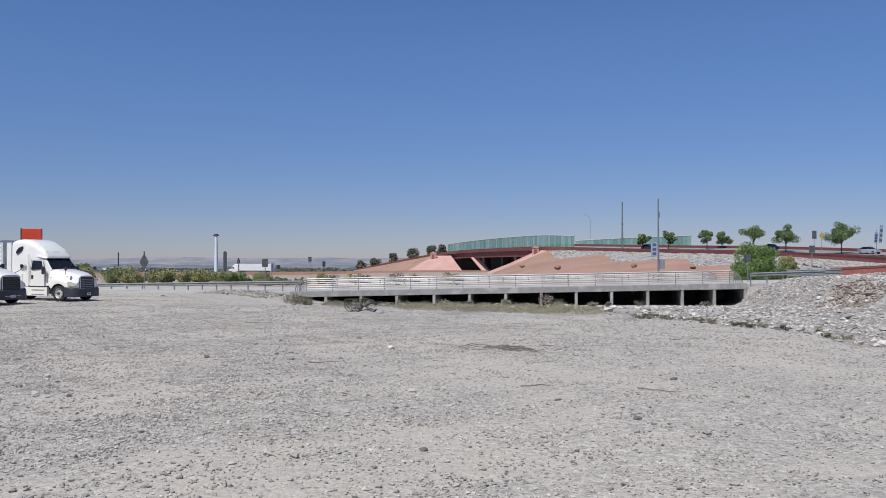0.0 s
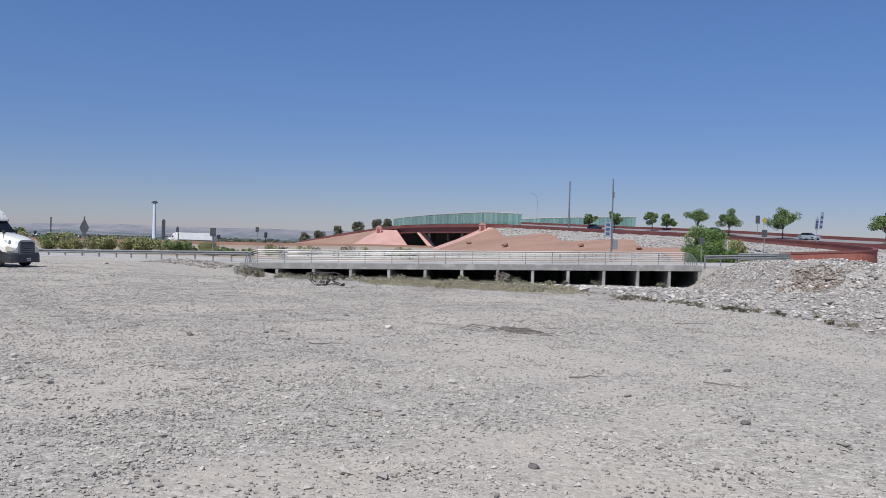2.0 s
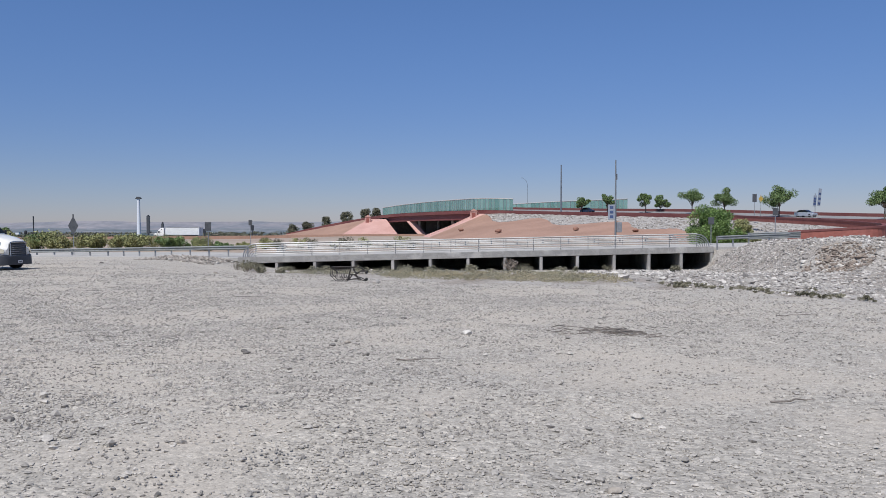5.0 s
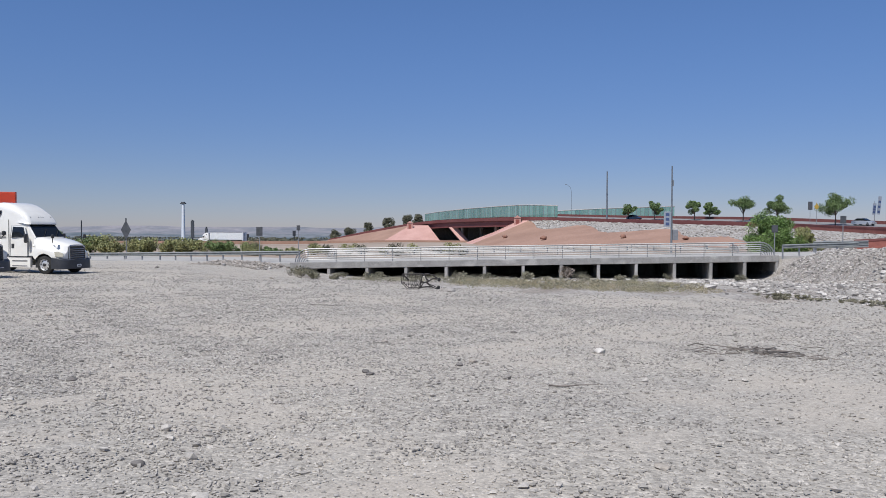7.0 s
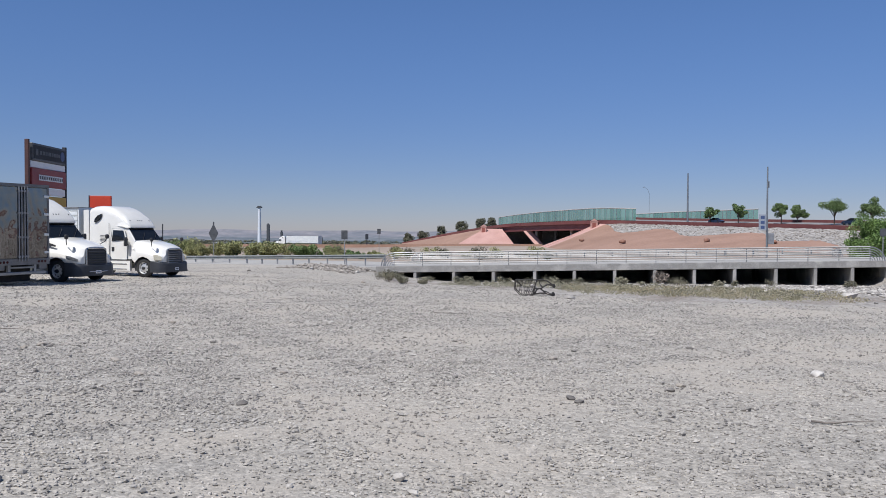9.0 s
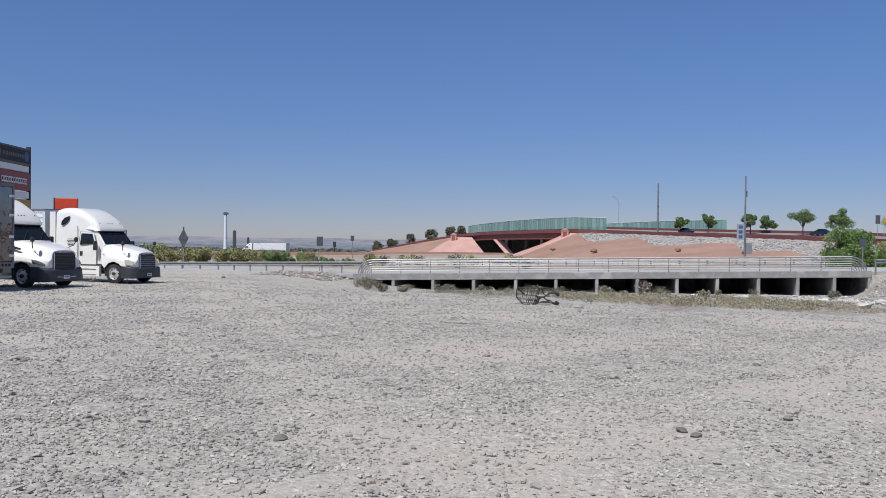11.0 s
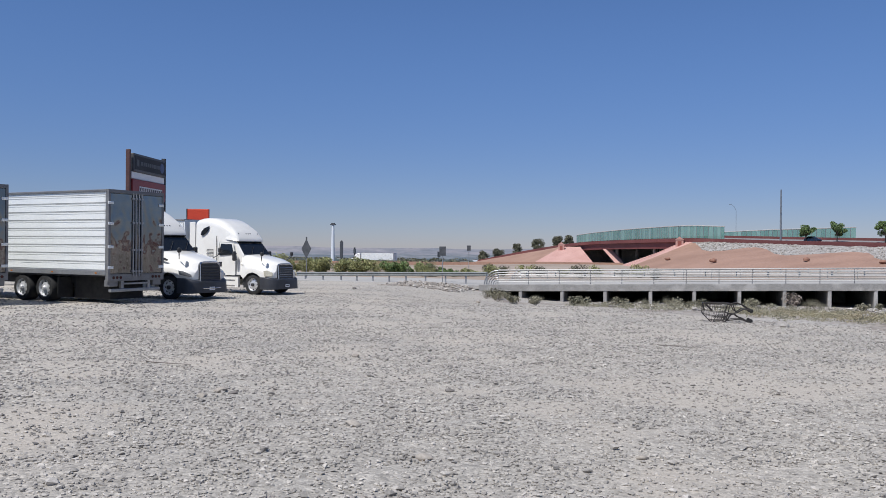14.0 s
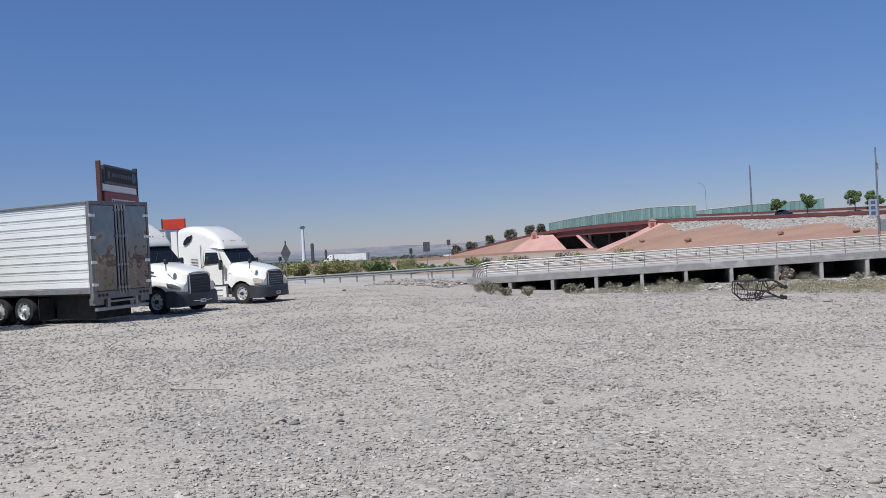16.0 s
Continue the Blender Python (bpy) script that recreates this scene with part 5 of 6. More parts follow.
pa = pole("utility_pole", "tall slim grey pole beside the upper road", 17.9, 244, 2.6, 17.2, 0.28)
part("bracket", cube(-0.1, 0.1, -0.35, -0.2, 8.3, 9.3), POLEGREY, pa)
pb_ = pole("utility_pole", "slim grey pole with a sign and a control box", 12.1, 105.3, -2.0, 8.65, 0.13)
part("control_box", cube(0.1, 0.72, -0.3, 0.2, 1.95, 3.2, bevel=0.03), GALV, pb_, "grey metal control box")
pnl = part("sign_panel", cube(-0.92, -0.10, -0.2, -0.12, 3.5, 5.3, bevel=0.01, seg=1), SIGNPALE, pb_, "white sign with blue symbols")
for k in range(3):
    part("symbol_bar", cube(-0.72, -0.30, -0.215, -0.203, 3.68 + 0.55 * k, 4.02 + 0.55 * k), SIGNBLUE, pnl)
part("antenna", cube(0.1, 0.2, -0.1, 0.1, 8.3, 9.0), POLEGREY, pb_)
lp = tagged(new("street_lamp"), "thin grey street lamp with a curved arm beyond the overpass", "street lamp")
b = bmesh.new()
pipe(b, [(0, 0, 0), (0, 0, 11.0), (-0.5, 0, 12.4), (-1.6, 0, 13.3)], 0.055, 6)
part("shaft", b, POLEGREY, lp)
part("lamp_head", cube(-2.2, -1.5, -0.15, 0.15, 13.22, 13.4), POLEGREY, lp)
lp.location = (11, 300, 3.0)

wp = tagged(new("white_column"), "tall white tapered column with a flat cap in the distance", "column")
b = bmesh.new()
rod(b, (0, 0, -1), (0, 0, 24.0), 1.35, 0.85, seg=16)
part("shaft", b, SIGNWHITE, wp, smooth=40)
part("cap", cube(-1.7, 1.7, -1.2, 1.2, 24.0, 24.7, bevel=0.1), SIGNBACK, wp)
part("cap_top", cube(-1.1, 1.1, -0.9, 0.9, 24.7, 25.4), SIGNBACK, wp)
wp.location = (-229.8, 535, -8.3)
for k, (x, h) in enumerate(((-223.5, 13.6), (-214.0, 9.0))):
    o = tagged(new("advertising_mast"), "dark slim advertising mast in the distance", "mast")
    part("mast", cube(-0.45, 0.45, -0.3, 0.3, 0, h), SIGNDARK, o)
    part("panel", cube(-1.0, 1.0, -0.5, 0.5, 1.5, h - 0.6) if k == 0 else cube(-0.75, 0.75, -0.5, 0.5, h - 4, h - 1), SIGNBACK, o)
    o.location = (x, 535, -8.3)
for x, y, h, w in ((-306, 545, 15.5, 0.28), (-195, 560, 7, 1.2), (-162, 560, 9.5, 1.0)):
    o = tagged(new("advertising_mast"), "dark advertising sign in the distance", "mast")
    part("mast", cube(-0.25, 0.25, -0.25, 0.25, 0, h), SIGNDARK, o)
    part("panel", cube(-w, w, -0.3, 0.3, h * 0.62, h), SIGNDARK, o)
    o.location = (x, y, gz(x, y) - 0.2)


# ---------- plants ----------
def tree(name, label, x, y, z, height, spread, seed, mat=LEAF, leaves=1500, leaf=0.16, stem=0.35, cat="tree", group="", clear=0.35, full=1.15):
    rng = random.Random(seed)
    o = tagged(new(name), label, cat, group)
    b = bmesh.new()
    rod(b, (0, 0, -0.2), (0.05, 0, height * clear), stem * 0.5, stem * 0.36, seg=8)
    centres, radii = [], []
    lean = rng.uniform(0, 6.28)
    for k in range(15):
        a = 2 * math.pi * k / 9 + rng.uniform(-0.5, 0.5)
        r = spread * rng.uniform(0.25, 0.86) * (0.9 if k < 9 else 0.5) * (1 + 0.22 * math.cos(a - lean))
        h = height * (rng.uniform(clear + 0.10, 0.80) if k < 9 else rng.uniform(0.70, 0.97))
        tip = Vector((r * math.cos(a), r * math.sin(a), h))
        mid = Vector((tip.x * 0.35, tip.y * 0.35, height * clear + (h - height * clear) * 0.55))
        rod(b, (0.05, 0, height * clear * 0.95), mid, stem * 0.26, stem * 0.15, seg=6)
        rod(b, mid, tip, stem * 0.15, stem * 0.05, seg=5)
        centres.append(tip)
        radii.append(full * spread * rng.uniform(0.12, 0.27))
        centres.append(mid.lerp(tip, 0.6) + Vector((rng.uniform(-0.2, 0.2), rng.uniform(-0.2, 0.2), 0.1)) * spread * 0.5)
        radii.append(full * spread * rng.uniform(0.12, 0.24))
    part("trunk", b, BARK, o)
    leaf_mesh("crown", centres, radii, leaves, leaf, mat, o, seed)
    o.location = (x, y, z)
    return o


def bush(name, label, x, y, z, w, h, seed, mat, leaves=900, leaf=0.12, group="", cat="bush", upright=False):
    rng = random.Random(seed)
    o = tagged(new(name), label, cat, group)
    b = bmesh.new()
    centres, radii = [], []
    for k in range(9):
        a = rng.uniform(0, 6.28)
        r = w * 0.5 * rng.uniform(0.1, 0.75)
        tip = Vector((r * math.cos(a), r * 0.7 * math.sin(a), h * rng.uniform(0.35, 0.8)))
        rod(b, (tip.x * 0.15, tip.y * 0.15, -0.05), tip, 0.035 * h * 0.5, 0.012 * h * 0.5, seg=5)
        centres.append(tip)
        radii.append(h * rng.uniform(0.22, 0.36))
        centres.append(tip * 0.65)
        radii.append(h * rng.uniform(0.2, 0.3))
    part("stems", b, BARK, o)
    leaf_mesh("foliage", centres, radii, leaves, leaf, mat, o, seed, upright=upright)
    o.location = (x, y, z)
    return o


ROADTREES = "trees along the upper road"
for k, (x, y, z, h, s) in enumerate(((22.8, 236, 3.0, 4.6, 2.4), (29.3, 232, 3.0, 5.0, 2.5), (37.5, 221, 2.8, 5.4, 2.7), (41.4, 222, 2.8, 4.6, 2.3), (45.4, 205, 2.5, 6.0, 3.3), (49.9, 194, 2.2, 5.8, 3.4), (57.5, 181, 1.9, 6.0, 3.8), (69.2, 160, 1.5, 5.5, 3.2), (78.5, 148, 1.2, 5.2, 3.0))):
    tree("street_tree", "small round green street tree beside the upper road", x, y, z, h * 1.05, s * 1.2, 20 + k, LEAF, 7500, 0.13, 0.3, group=ROADTREES)
for k, (x, y, z, h, s) in enumerate(((-49.5, 352, 2.4, 4.2, 2.1), (-54.6, 352, 1.5, 4.4, 2.1), (-63, 354, -0.2, 4.8, 2.4), (-72, 358, -2.0, 4.6, 2.2), (-81, 360, -3.6, 4.2, 2.4), (-88, 362, -4.4, 3.8, 2.4))):
    tree("street_tree", "round dark grey-green tree on the ramp embankment", x, y, z - 0.3, h * 1.1, s * 1.2, 50 + k, LEAFGREY, 5200, 0.2, 0.3, group="trees on the ramp", clear=0.1, full=1.9)
tree("shrub_tree", "bright green many-stemmed shrub beside the road", 24.9, 109, -2.3, 5.0, 3.7, 71, SHRUBLEAF, 22000, 0.10, 0.25, clear=0.04, full=1.5)
tree("shrub_tree", "bright green low shrub beside the road", 28.2, 108.5, -2.3, 3.7, 2.1, 72, LEAFDRY, 6000, 0.10, 0.2, clear=0.06)

for k, (x, y, w, h) in enumerate(((22.9, 108.0, 2.8, 2.4), (24.2, 107.5, 3.6, 2.9), (25.8, 108.0, 3.2, 2.5), (27.6, 107.8, 2.4, 2.3))):
    bush("roadside_shrub", "bright green leafy shrub beside the road", x, y, -2.3, w, h * 1.25, 270 + k, SHRUBLEAF, 4200, 0.10, "shrubs beside the road")
rng = random.Random(9)
for k in range(44):
    x = -86 + k * 1.22 + rng.uniform(-0.8, 0.8)
    y = 103 + rng.uniform(-2, 3)
    h = 1.3 + 0.8 * rng.random() + (0.9 if 16 < k < 24 else 0)
    m = (LEAFDRY, LEAF, LEAFDRY, LEAFDRY, LEAFDRY)[rng.randrange(5)]
    if x > -38:
        h *= 0.55
    bush("roadside_bush", "yellow-green desert bush behind the road", x, y, gz(x, y), 4.6, h, 200 + k, m, 3000, 0.11, "bushes behind the road", upright=k % 3 == 0)
for k in range(13):
    x = -37 + k * 2.1 + rng.uniform(-1, 1)
    y = 97 + rng.uniform(0, 14)
    bush("roadside_bush", "low dusty grey-green bush behind the road", x, y, gz(x, y), 2.6, 0.9 + rng.random() * 0.9, 240 + k, (LEAFGREY, LEAFDRY)[k % 2], 1300, 0.08, "bushes behind the road")


# ---------- cars on the upper road ----------
def car(label, x, y, z, turn, paint):
    c = tagged(new("car"), label, "car", "cars on the upper road")
    part("body", loft(bmesh.new(), [(-2.3, 0.85, 0.80, 0.35, 0.95, 0.12), (-1.9, 0.9, 0.85, 0.28, 1.02, 0.12), (0.6, 0.9, 0.86, 0.28, 1.0, 0.12), (1.9, 0.88, 0.8, 0.28, 0.82, 0.14), (2.3, 0.8, 0.7, 0.35, 0.68, 0.12)], 4), paint, c, smooth=40)
    part("cabin", loft(bmesh.new(), [(-1.9, 0.82, 0.7, 0.95, 1.05, 0.05), (-1.2, 0.82, 0.62, 0.95, 1.46, 0.12), (0.1, 0.82, 0.62, 0.95, 1.47, 0.12), (0.95, 0.82, 0.72, 0.95, 1.02, 0.05)], 4), GLASSDARK, c, smooth=40)
    part("roof", loft(bmesh.new(), [(-1.15, 0.60, 0.58, 1.44, 1.50, 0.03), (0.1, 0.60, 0.58, 1.44, 1.50, 0.03)], 3), paint, c)
    for xx in (-1.4, 1.45):
        for s in (-1, 1):
            b = lathe(bmesh.new(), [(0.2, -0.1), (0.31, -0.1), (0.32, 0), (0.31, 0.1), (0.2, 0.1)], 16)
            w = part("wheel", b, RUBBER, c)
            w.location = (xx, s * 0.78, 0.32)
    c.matrix_world = pose(x, y, z, 0, 0, turn)
    return c


def on_upper_road(label, u, off, back, paint):
    """A car on the upper road, u along its line and off metres from the near parapet."""
    row = offset_line(FINE, off)
    p, q = line_at(row, u), line_at(row, u + 0.2)
    turn = math.degrees(math.atan2(q.y - p.y, q.x - p.x)) + (180 if back else 0)
    car(label, p.x, p.y, p.z - 0.57 + 0.85 * off / WIDE, turn, paint)


on_upper_road("grey silver car on the upper road", 31.0, 8.5, False, CARSILVER)
on_upper_road("dark car on the upper road beside small trees", 24.6, 4.0, False, CARDARK)
on_upper_road("silver car on the upper road", 33.2, 4.0, True, CARSILVER)
on_upper_road("black car on the upper road", 28.2, 8.5, True, CARDARK)

# ---------- boulders on the slope ----------
rng = random.Random(3)


def boulder_mesh(seed, n=2, squash=0.6):
    b = bmesh.new()
    bmesh.ops.create_icosphere(b, subdivisions=n, radius=0.5)
    for v in b.verts:
        k = 1 + 0.45 * noise.noise(v.co * 2.2 + Vector((seed * 3.1, seed, 0))) + 0.2 * noise.noise(v.co * 6 + Vector((0, seed, seed)))
        v.co = Vector((v.co.x * k, v.co.y * k * 0.8, max(v.co.z * k * squash, -0.22)))
    return b


SLOPEROCK = material("red_brown_boulder", (0.24, 0.125, 0.085), (0.31, 0.17, 0.12), scale=0.8, fine=4, rough=0.9, bump=0.3)


for k, (x, y, z, s) in enumerate(((-10.7, 241.3, -1.65, 1.5), (-0.5, 213.4, -1.7, 1.9), (16.9, 195.4, -0.95, 1.7), (27.5, 178.8, -1.05, 1.5))):
    o = part("slope_boulder", boulder_mesh(k + 1), SLOPEROCK, smooth=60)
    tagged(o, "rough red-brown boulder set on the gravel slope", "boulder", "boulders on the slope")
    o.matrix_world = pose(x, y, z + 0.22 * s, 0, 0, 40 * k) @ Matrix.Diagonal((s, s, s * 1.0, 1))


# ---------- loose stones and litter on the lot ----------
def surface(x, y):
    """Height of the ground mesh itself at given places."""
    x, y = np.asarray(x, float), np.asarray(y, float)
    i = np.clip(np.searchsorted(gx, x) - 1, 0, len(gx) - 2)
    j = np.clip(np.searchsorted(gy, y) - 1, 0, len(gy) - 2)
    u, v = (x - gx[i]) / (gx[i + 1] - gx[i]), (y - gy[j]) / (gy[j + 1] - gy[j])
    return (GZ[j, i] * (1 - u) + GZ[j, i + 1] * u) * (1 - v) + (GZ[j + 1, i] * (1 - u) + GZ[j + 1, i + 1] * u) * v


def lot_stones(count, r0, r1, lo, hi, seed, along=1.0):
    """Places and sizes of loose stones round the first part of the walk across the lot, up to the share given."""
    g = np.random.default_rng(seed)
    s = g.random(count) * along
    ang = np.radians(g.uniform(-24, 46, count))
    r = np.exp(g.uniform(np.log(r0), np.log(r1), count))
    x, y = -12.5 * s - r * np.sin(ang), 11.4 * s + r * np.cos(ang)
    size = np.exp(g.normal(np.log(lo), 0.45, count))
    size = np.clip(np.maximum(size, 0.0022 * r), lo * 0.4, hi)
    keep = (y < lot_edge(x) + 1) & (x > -48) & (g.random(count) < 0.42 + 0.58 * patches(x, y))
    x, y, size = x[keep], y[keep], size[keep]
    return np.stack([x, y, surface(x, y) + size * 0.15], -1), size


p, s = lot_stones(88000, 4.0, 26.0, 0.021, 0.07, 1)
tagged(scatter_mesh("gravel_stones", p, s, STONE, 0.66, 1, 0.45, light=True), "loose grey crushed stone scattered over the lot", "gravel", kind="stuff")
p, s = lot_stones(30000, 3.8, 24.0, 0.022, 0.07, 4, 0.05)
tagged(scatter_mesh("gravel_stones", p, s, STONE, 0.66, 8, 0.45, light=True), "loose grey crushed stone scattered over the lot", "gravel", kind="stuff")
p, s = lot_stones(42000, 16.0, 66.0, 0.036, 0.08, 2)
tagged(scatter_mesh("gravel_stones", p, s, STONE, 0.62, 2, 0.45, light=True), "loose grey crushed stone scattered over the lot", "gravel", kind="stuff")
p, s = lot_stones(420, 4.0, 40.0, 0.065, 0.12, 3)
tagged(scatter_mesh("gravel_stones", p, s, STONE, 0.55, 3), "larger loose grey stones scattered over the lot", "gravel", kind="stuff")

DARKSTONE = material("dark_stone", (0.12, 0.11, 0.10), (0.20, 0.18, 0.16), scale=3, fine=40, rough=0.9, bump=0.2, depth=0.005)
TANSTONE = material("tan_stone", (0.30, 0.26, 0.21), (0.38, 0.34, 0.29), scale=3, fine=40, rough=0.9, bump=0.2, depth=0.005)
single = [(-5.2, 21.5, 0.16, 0), (-6.96, 15.9, 0.15, 0), (-3.8, 18.8, 0.30, 2), (-3.98, 11.63, 0.14, 1), (-7.9, 11.4, 0.15, 0), (-5.74, 17.46, 0.17, 1), (-10.57, 15.15, 0.17, 0),
          (-7.45, 19.87, 0.2, 1), (-16.33, 19.68, 0.24, 1), (-12.76, 16.8, 0.2, 1), (1.85, 13.8, 0.16, 0), (-2.62, 9.3, 0.15, 1), (-3.96, 11.6, 0.13, 1), (-16.3, 19.2, 0.2, 1), (-13.5, 20.5, 0.16, 0),
          (-12.3, 27.5, 0.2, 2), (-16.07, 23.8, 0.18, 1), (-7.67, 35.2, 0.6, 2), (-7.06, 16.1, 0.15, 0), (-13.85, 18.02, 0.22, 1), (-16.1, 19.6, 0.14, 0), (0.9, 9.6, 0.15, 0), (-1.2, 7.6, 0.13, 0), (-22, 60, 0.5, 1), (-30.5, 61, 0.45, 0), (-11, 17.5, 0.14, 1)]
kinds = ((DARKSTONE, "dark loose stone lying on the gravel"), (TANSTONE, "rounded tan stone lying on the gravel"), (ROCK, "pale flat stone lying on the gravel"))
for k, (x, y, s, c) in enumerate(single):
    o = part("loose_stone", boulder_mesh(10 + k, 2, 0.5), kinds[c][0], smooth=50)
    tagged(o, kinds[c][1], "stone", "loose stones on the lot")
    s *= 0.8
    o.matrix_world = pose(x, y, float(surface(x, y)) + s * 0.10, 0, 0, 37 * k) @ Matrix.Diagonal((s, s, s * 0.85, 1))


def stick(x, y, length, turn, seed, r=0.012):
    q = random.Random(seed)
    b = bmesh.new()
    pts = [Vector((length * (k / 5 - 0.5), q.uniform(-0.04, 0.04), 0.02 + q.uniform(0, 0.02))) for k in range(6)]
    for i in range(5):
        rod(b, pts[i], pts[i + 1], r * (1 - 0.12 * i), r * (1 - 0.12 * (i + 1)), seg=6)
    o = part("stick", b, WOODGREY)
    tagged(o, "thin weathered stick lying on the gravel", "stick", "sticks on the lot")
    o.matrix_world = pose(x, y, float(surface(x, y)), 0, 0, turn)


for k, a in enumerate(((-18.5, 21.75, 0.95, -8), (-10.6, 28.2, 0.8, -10), (3.3, 22.5, 0.9, 20), (1.4, 12.2, 0.55, -30), (-0.3, 12.6, 0.5, 10), (-9.2, 9.6, 0.4, 15), (-4.4, 15.4, 0.6, 12))):
    stick(*a, seed=k)
brush = tagged(new("brush_pile"), "flat pile of dry grey twigs on the gravel", "twigs")
for k in range(46):
    b = bmesh.new()
    x, y = rng.gauss(0, 0.52), rng.gauss(0, 0.34)
    a = rng.uniform(-1.3, 1.3)
    L = rng.uniform(0.15, 0.6)
    z = rng.uniform(0.01, 0.07)
    pipe(b, [(x, y, z), (x + L * 0.5 * math.cos(a), y + L * 0.5 * math.sin(a), z + rng.uniform(-0.01, 0.05)), (x + L * math.cos(a + 0.3), y + L * math.sin(a + 0.3), rng.uniform(0.01, 0.06))], rng.uniform(0.006, 0.013), 5)
    part("twig", b, WOODGREY, brush)
brush.matrix_world = pose(-1.3, 19.3, float(surface(-1.3, 19.3)), 0, 0, -15)

# ---------- overturned wire cart lying on the lot ----------
cart = tagged(new("shopping_cart"), "overturned bent black wire shopping cart lying on gravel", "shopping cart")


def bar(name, pts, r, parent, label="", seg=6):
    b = bmesh.new()
    pipe(b, [Vector(p) for p in pts], r, seg)
    return part(name, b, BLACKSTEEL, parent, label)


rim = [(-0.71, 0.62), (-0.74, 0.27), (-0.50, 0.03), (-0.03, 0.02), (0.12, 0.62)]
basket = bar("basket", [(x, -0.27, z) for x, z in rim + rim[:1]], 0.016, cart, "bent basket of thin black wires")
bar("rim", [(x * 0.96, 0.27, z * 0.97 + 0.01) for x, z in rim + rim[:1]], 0.016, basket)
for x, z in rim:
    bar("rim", [(x, -0.27, z), (x * 0.96, 0.27, z * 0.97 + 0.01)], 0.014, basket)
for y in (-0.265, 0.262):
    for k in range(7):
        f = (k + 0.5) / 7
        a = Vector((-0.71, 0, 0.62)).lerp(Vector((0.12, 0, 0.62)), f)
        c = Vector((-0.70, 0, 0.22)).lerp(Vector((-0.04, 0, 0.02)), f)
        c.z = max(c.z, 0.02) - 0.12 * math.sin(math.pi * f) * (c.z > 0.14)
        sag = 0.05 * math.sin(k * 2.1 + 3 * y)
        bar("wire", [(a.x, y, a.z), ((a.x + c.x) / 2 + sag, y + sag, (a.z + c.z) / 2), (c.x, y, c.z)], 0.0065, basket, seg=4)
    for k in range(3):
        f = (k + 0.5) / 3
        bar("wire", [(-0.73 + 0.05 * f, y, 0.60 - 0.42 * f), (-0.3, y * 0.95, 0.56 - 0.46 * f), (0.10 - 0.13 * f, y, 0.60 - 0.54 * f)], 0.0065, basket, seg=4)
for k in range(7):
    f = k / 6
    x, z = -0.48 + 0.42 * f, 0.03
    bar("wire", [(x, -0.26, z), (x + 0.06, 0.0, z + 0.05), (x + 0.02, 0.26, z + 0.01)], 0.008, basket, seg=4)
    bar("wire", [(x + 0.1, -0.2, z + 0.02), (x + 0.2, -0.05, 0.26 + 0.03 * math.sin(3 * k)), (x + 0.14, 0.2, 0.12)], 0.011, basket, seg=5)
bar("handle", [(-0.66, -0.29, 0.59), (-0.56, -0.27, 0.50), (-0.45, -0.24, 0.39)], 0.03, cart, "thick black handle bar")
for y in (-0.22, 0.2):
    q = 0.05 if y > 0 else 0.0
    bar("frame_tube", [(0.10, y, 0.55), (0.20, y, 0.63 - q), (0.33, y, 0.65 - q), (0.54, y, 0.57), (0.72, y, 0.43)], 0.02, cart)
    bar("frame_tube", [(0.02, y, 0.30), (0.16, y, 0.27), (0.33, y, 0.33 - q), (0.52, y, 0.44), (0.70, y, 0.42)], 0.024, cart)
    bar("frame_tube", [(0.20, y, 0.60), (0.27, y, 0.40), (0.36, y, 0.34)], 0.018, cart)
    bar("frame_tube", [(0.26, y, 0.28), (0.40, y, 0.17), (0.52, y, 0.09 + q), (0.74, y, 0.02)], 0.022, cart)
    bar("frame_tube", [(0.16, y, 0.27), (0.06, y, 0.14), (-0.06, y, 0.02)], 0.02, cart)
    bar("frame_tube", [(0.0, y, 0.06), (0.25, y, 0.10), (0.50, y, 0.10)], 0.018, cart)
    for x, z in ((0.78, 0.39), (0.76, 0.07)):
        w = part("caster", lathe(bmesh.new(), [(0.02, -0.02), (0.055, -0.02), (0.065, 0.0), (0.055, 0.02), (0.02, 0.02)], 14, centre=(x, y, z)), RUBBER, cart, "small black caster wheel")
for x, z in ((0.33, 0.63), (0.52, 0.44), (0.50, 0.10)):
    bar("cross_tube", [(x, -0.22, z), (x, 0.2, z)], 0.018, cart)
cart.matrix_world = pose(-9.05, 37.4, float(surface(-9.05, 37.4)), 0, 0, 5) @ Matrix.Scale(0.95, 4)

# ---------- weeds and grass at the lot's edge ----------
gr = np.random.default_rng(21)
xg = gr.uniform(-8.0, 2.0, 260)
yg = lot_edge(xg) + 2.0 + gr.uniform(0.4, 9, 260)
tagged(leaf_mesh("dry_grass", np.stack([xg, yg, surface(xg, yg) + 0.08], -1), gr.uniform(0.25, 0.6, 260), 24000, 0.026, STRAW, None, 5, flat=0.3), "dry yellow-green grass along the lot's edge", "grass", kind="stuff")
xg = gr.uniform(-16, 1.0, 160)
yg = np.maximum(lot_edge(xg) + gr.uniform(1.5, 12, 160), 38)
tagged(leaf_mesh("dry_grass", np.stack([xg, yg, surface(xg, yg) + 0.1], -1), gr.uniform(0.25, 0.55, 160), 14000, 0.034, WEED, None, 6, flat=0.4), "dusty grey-green weeds along the channel", "grass", kind="stuff")
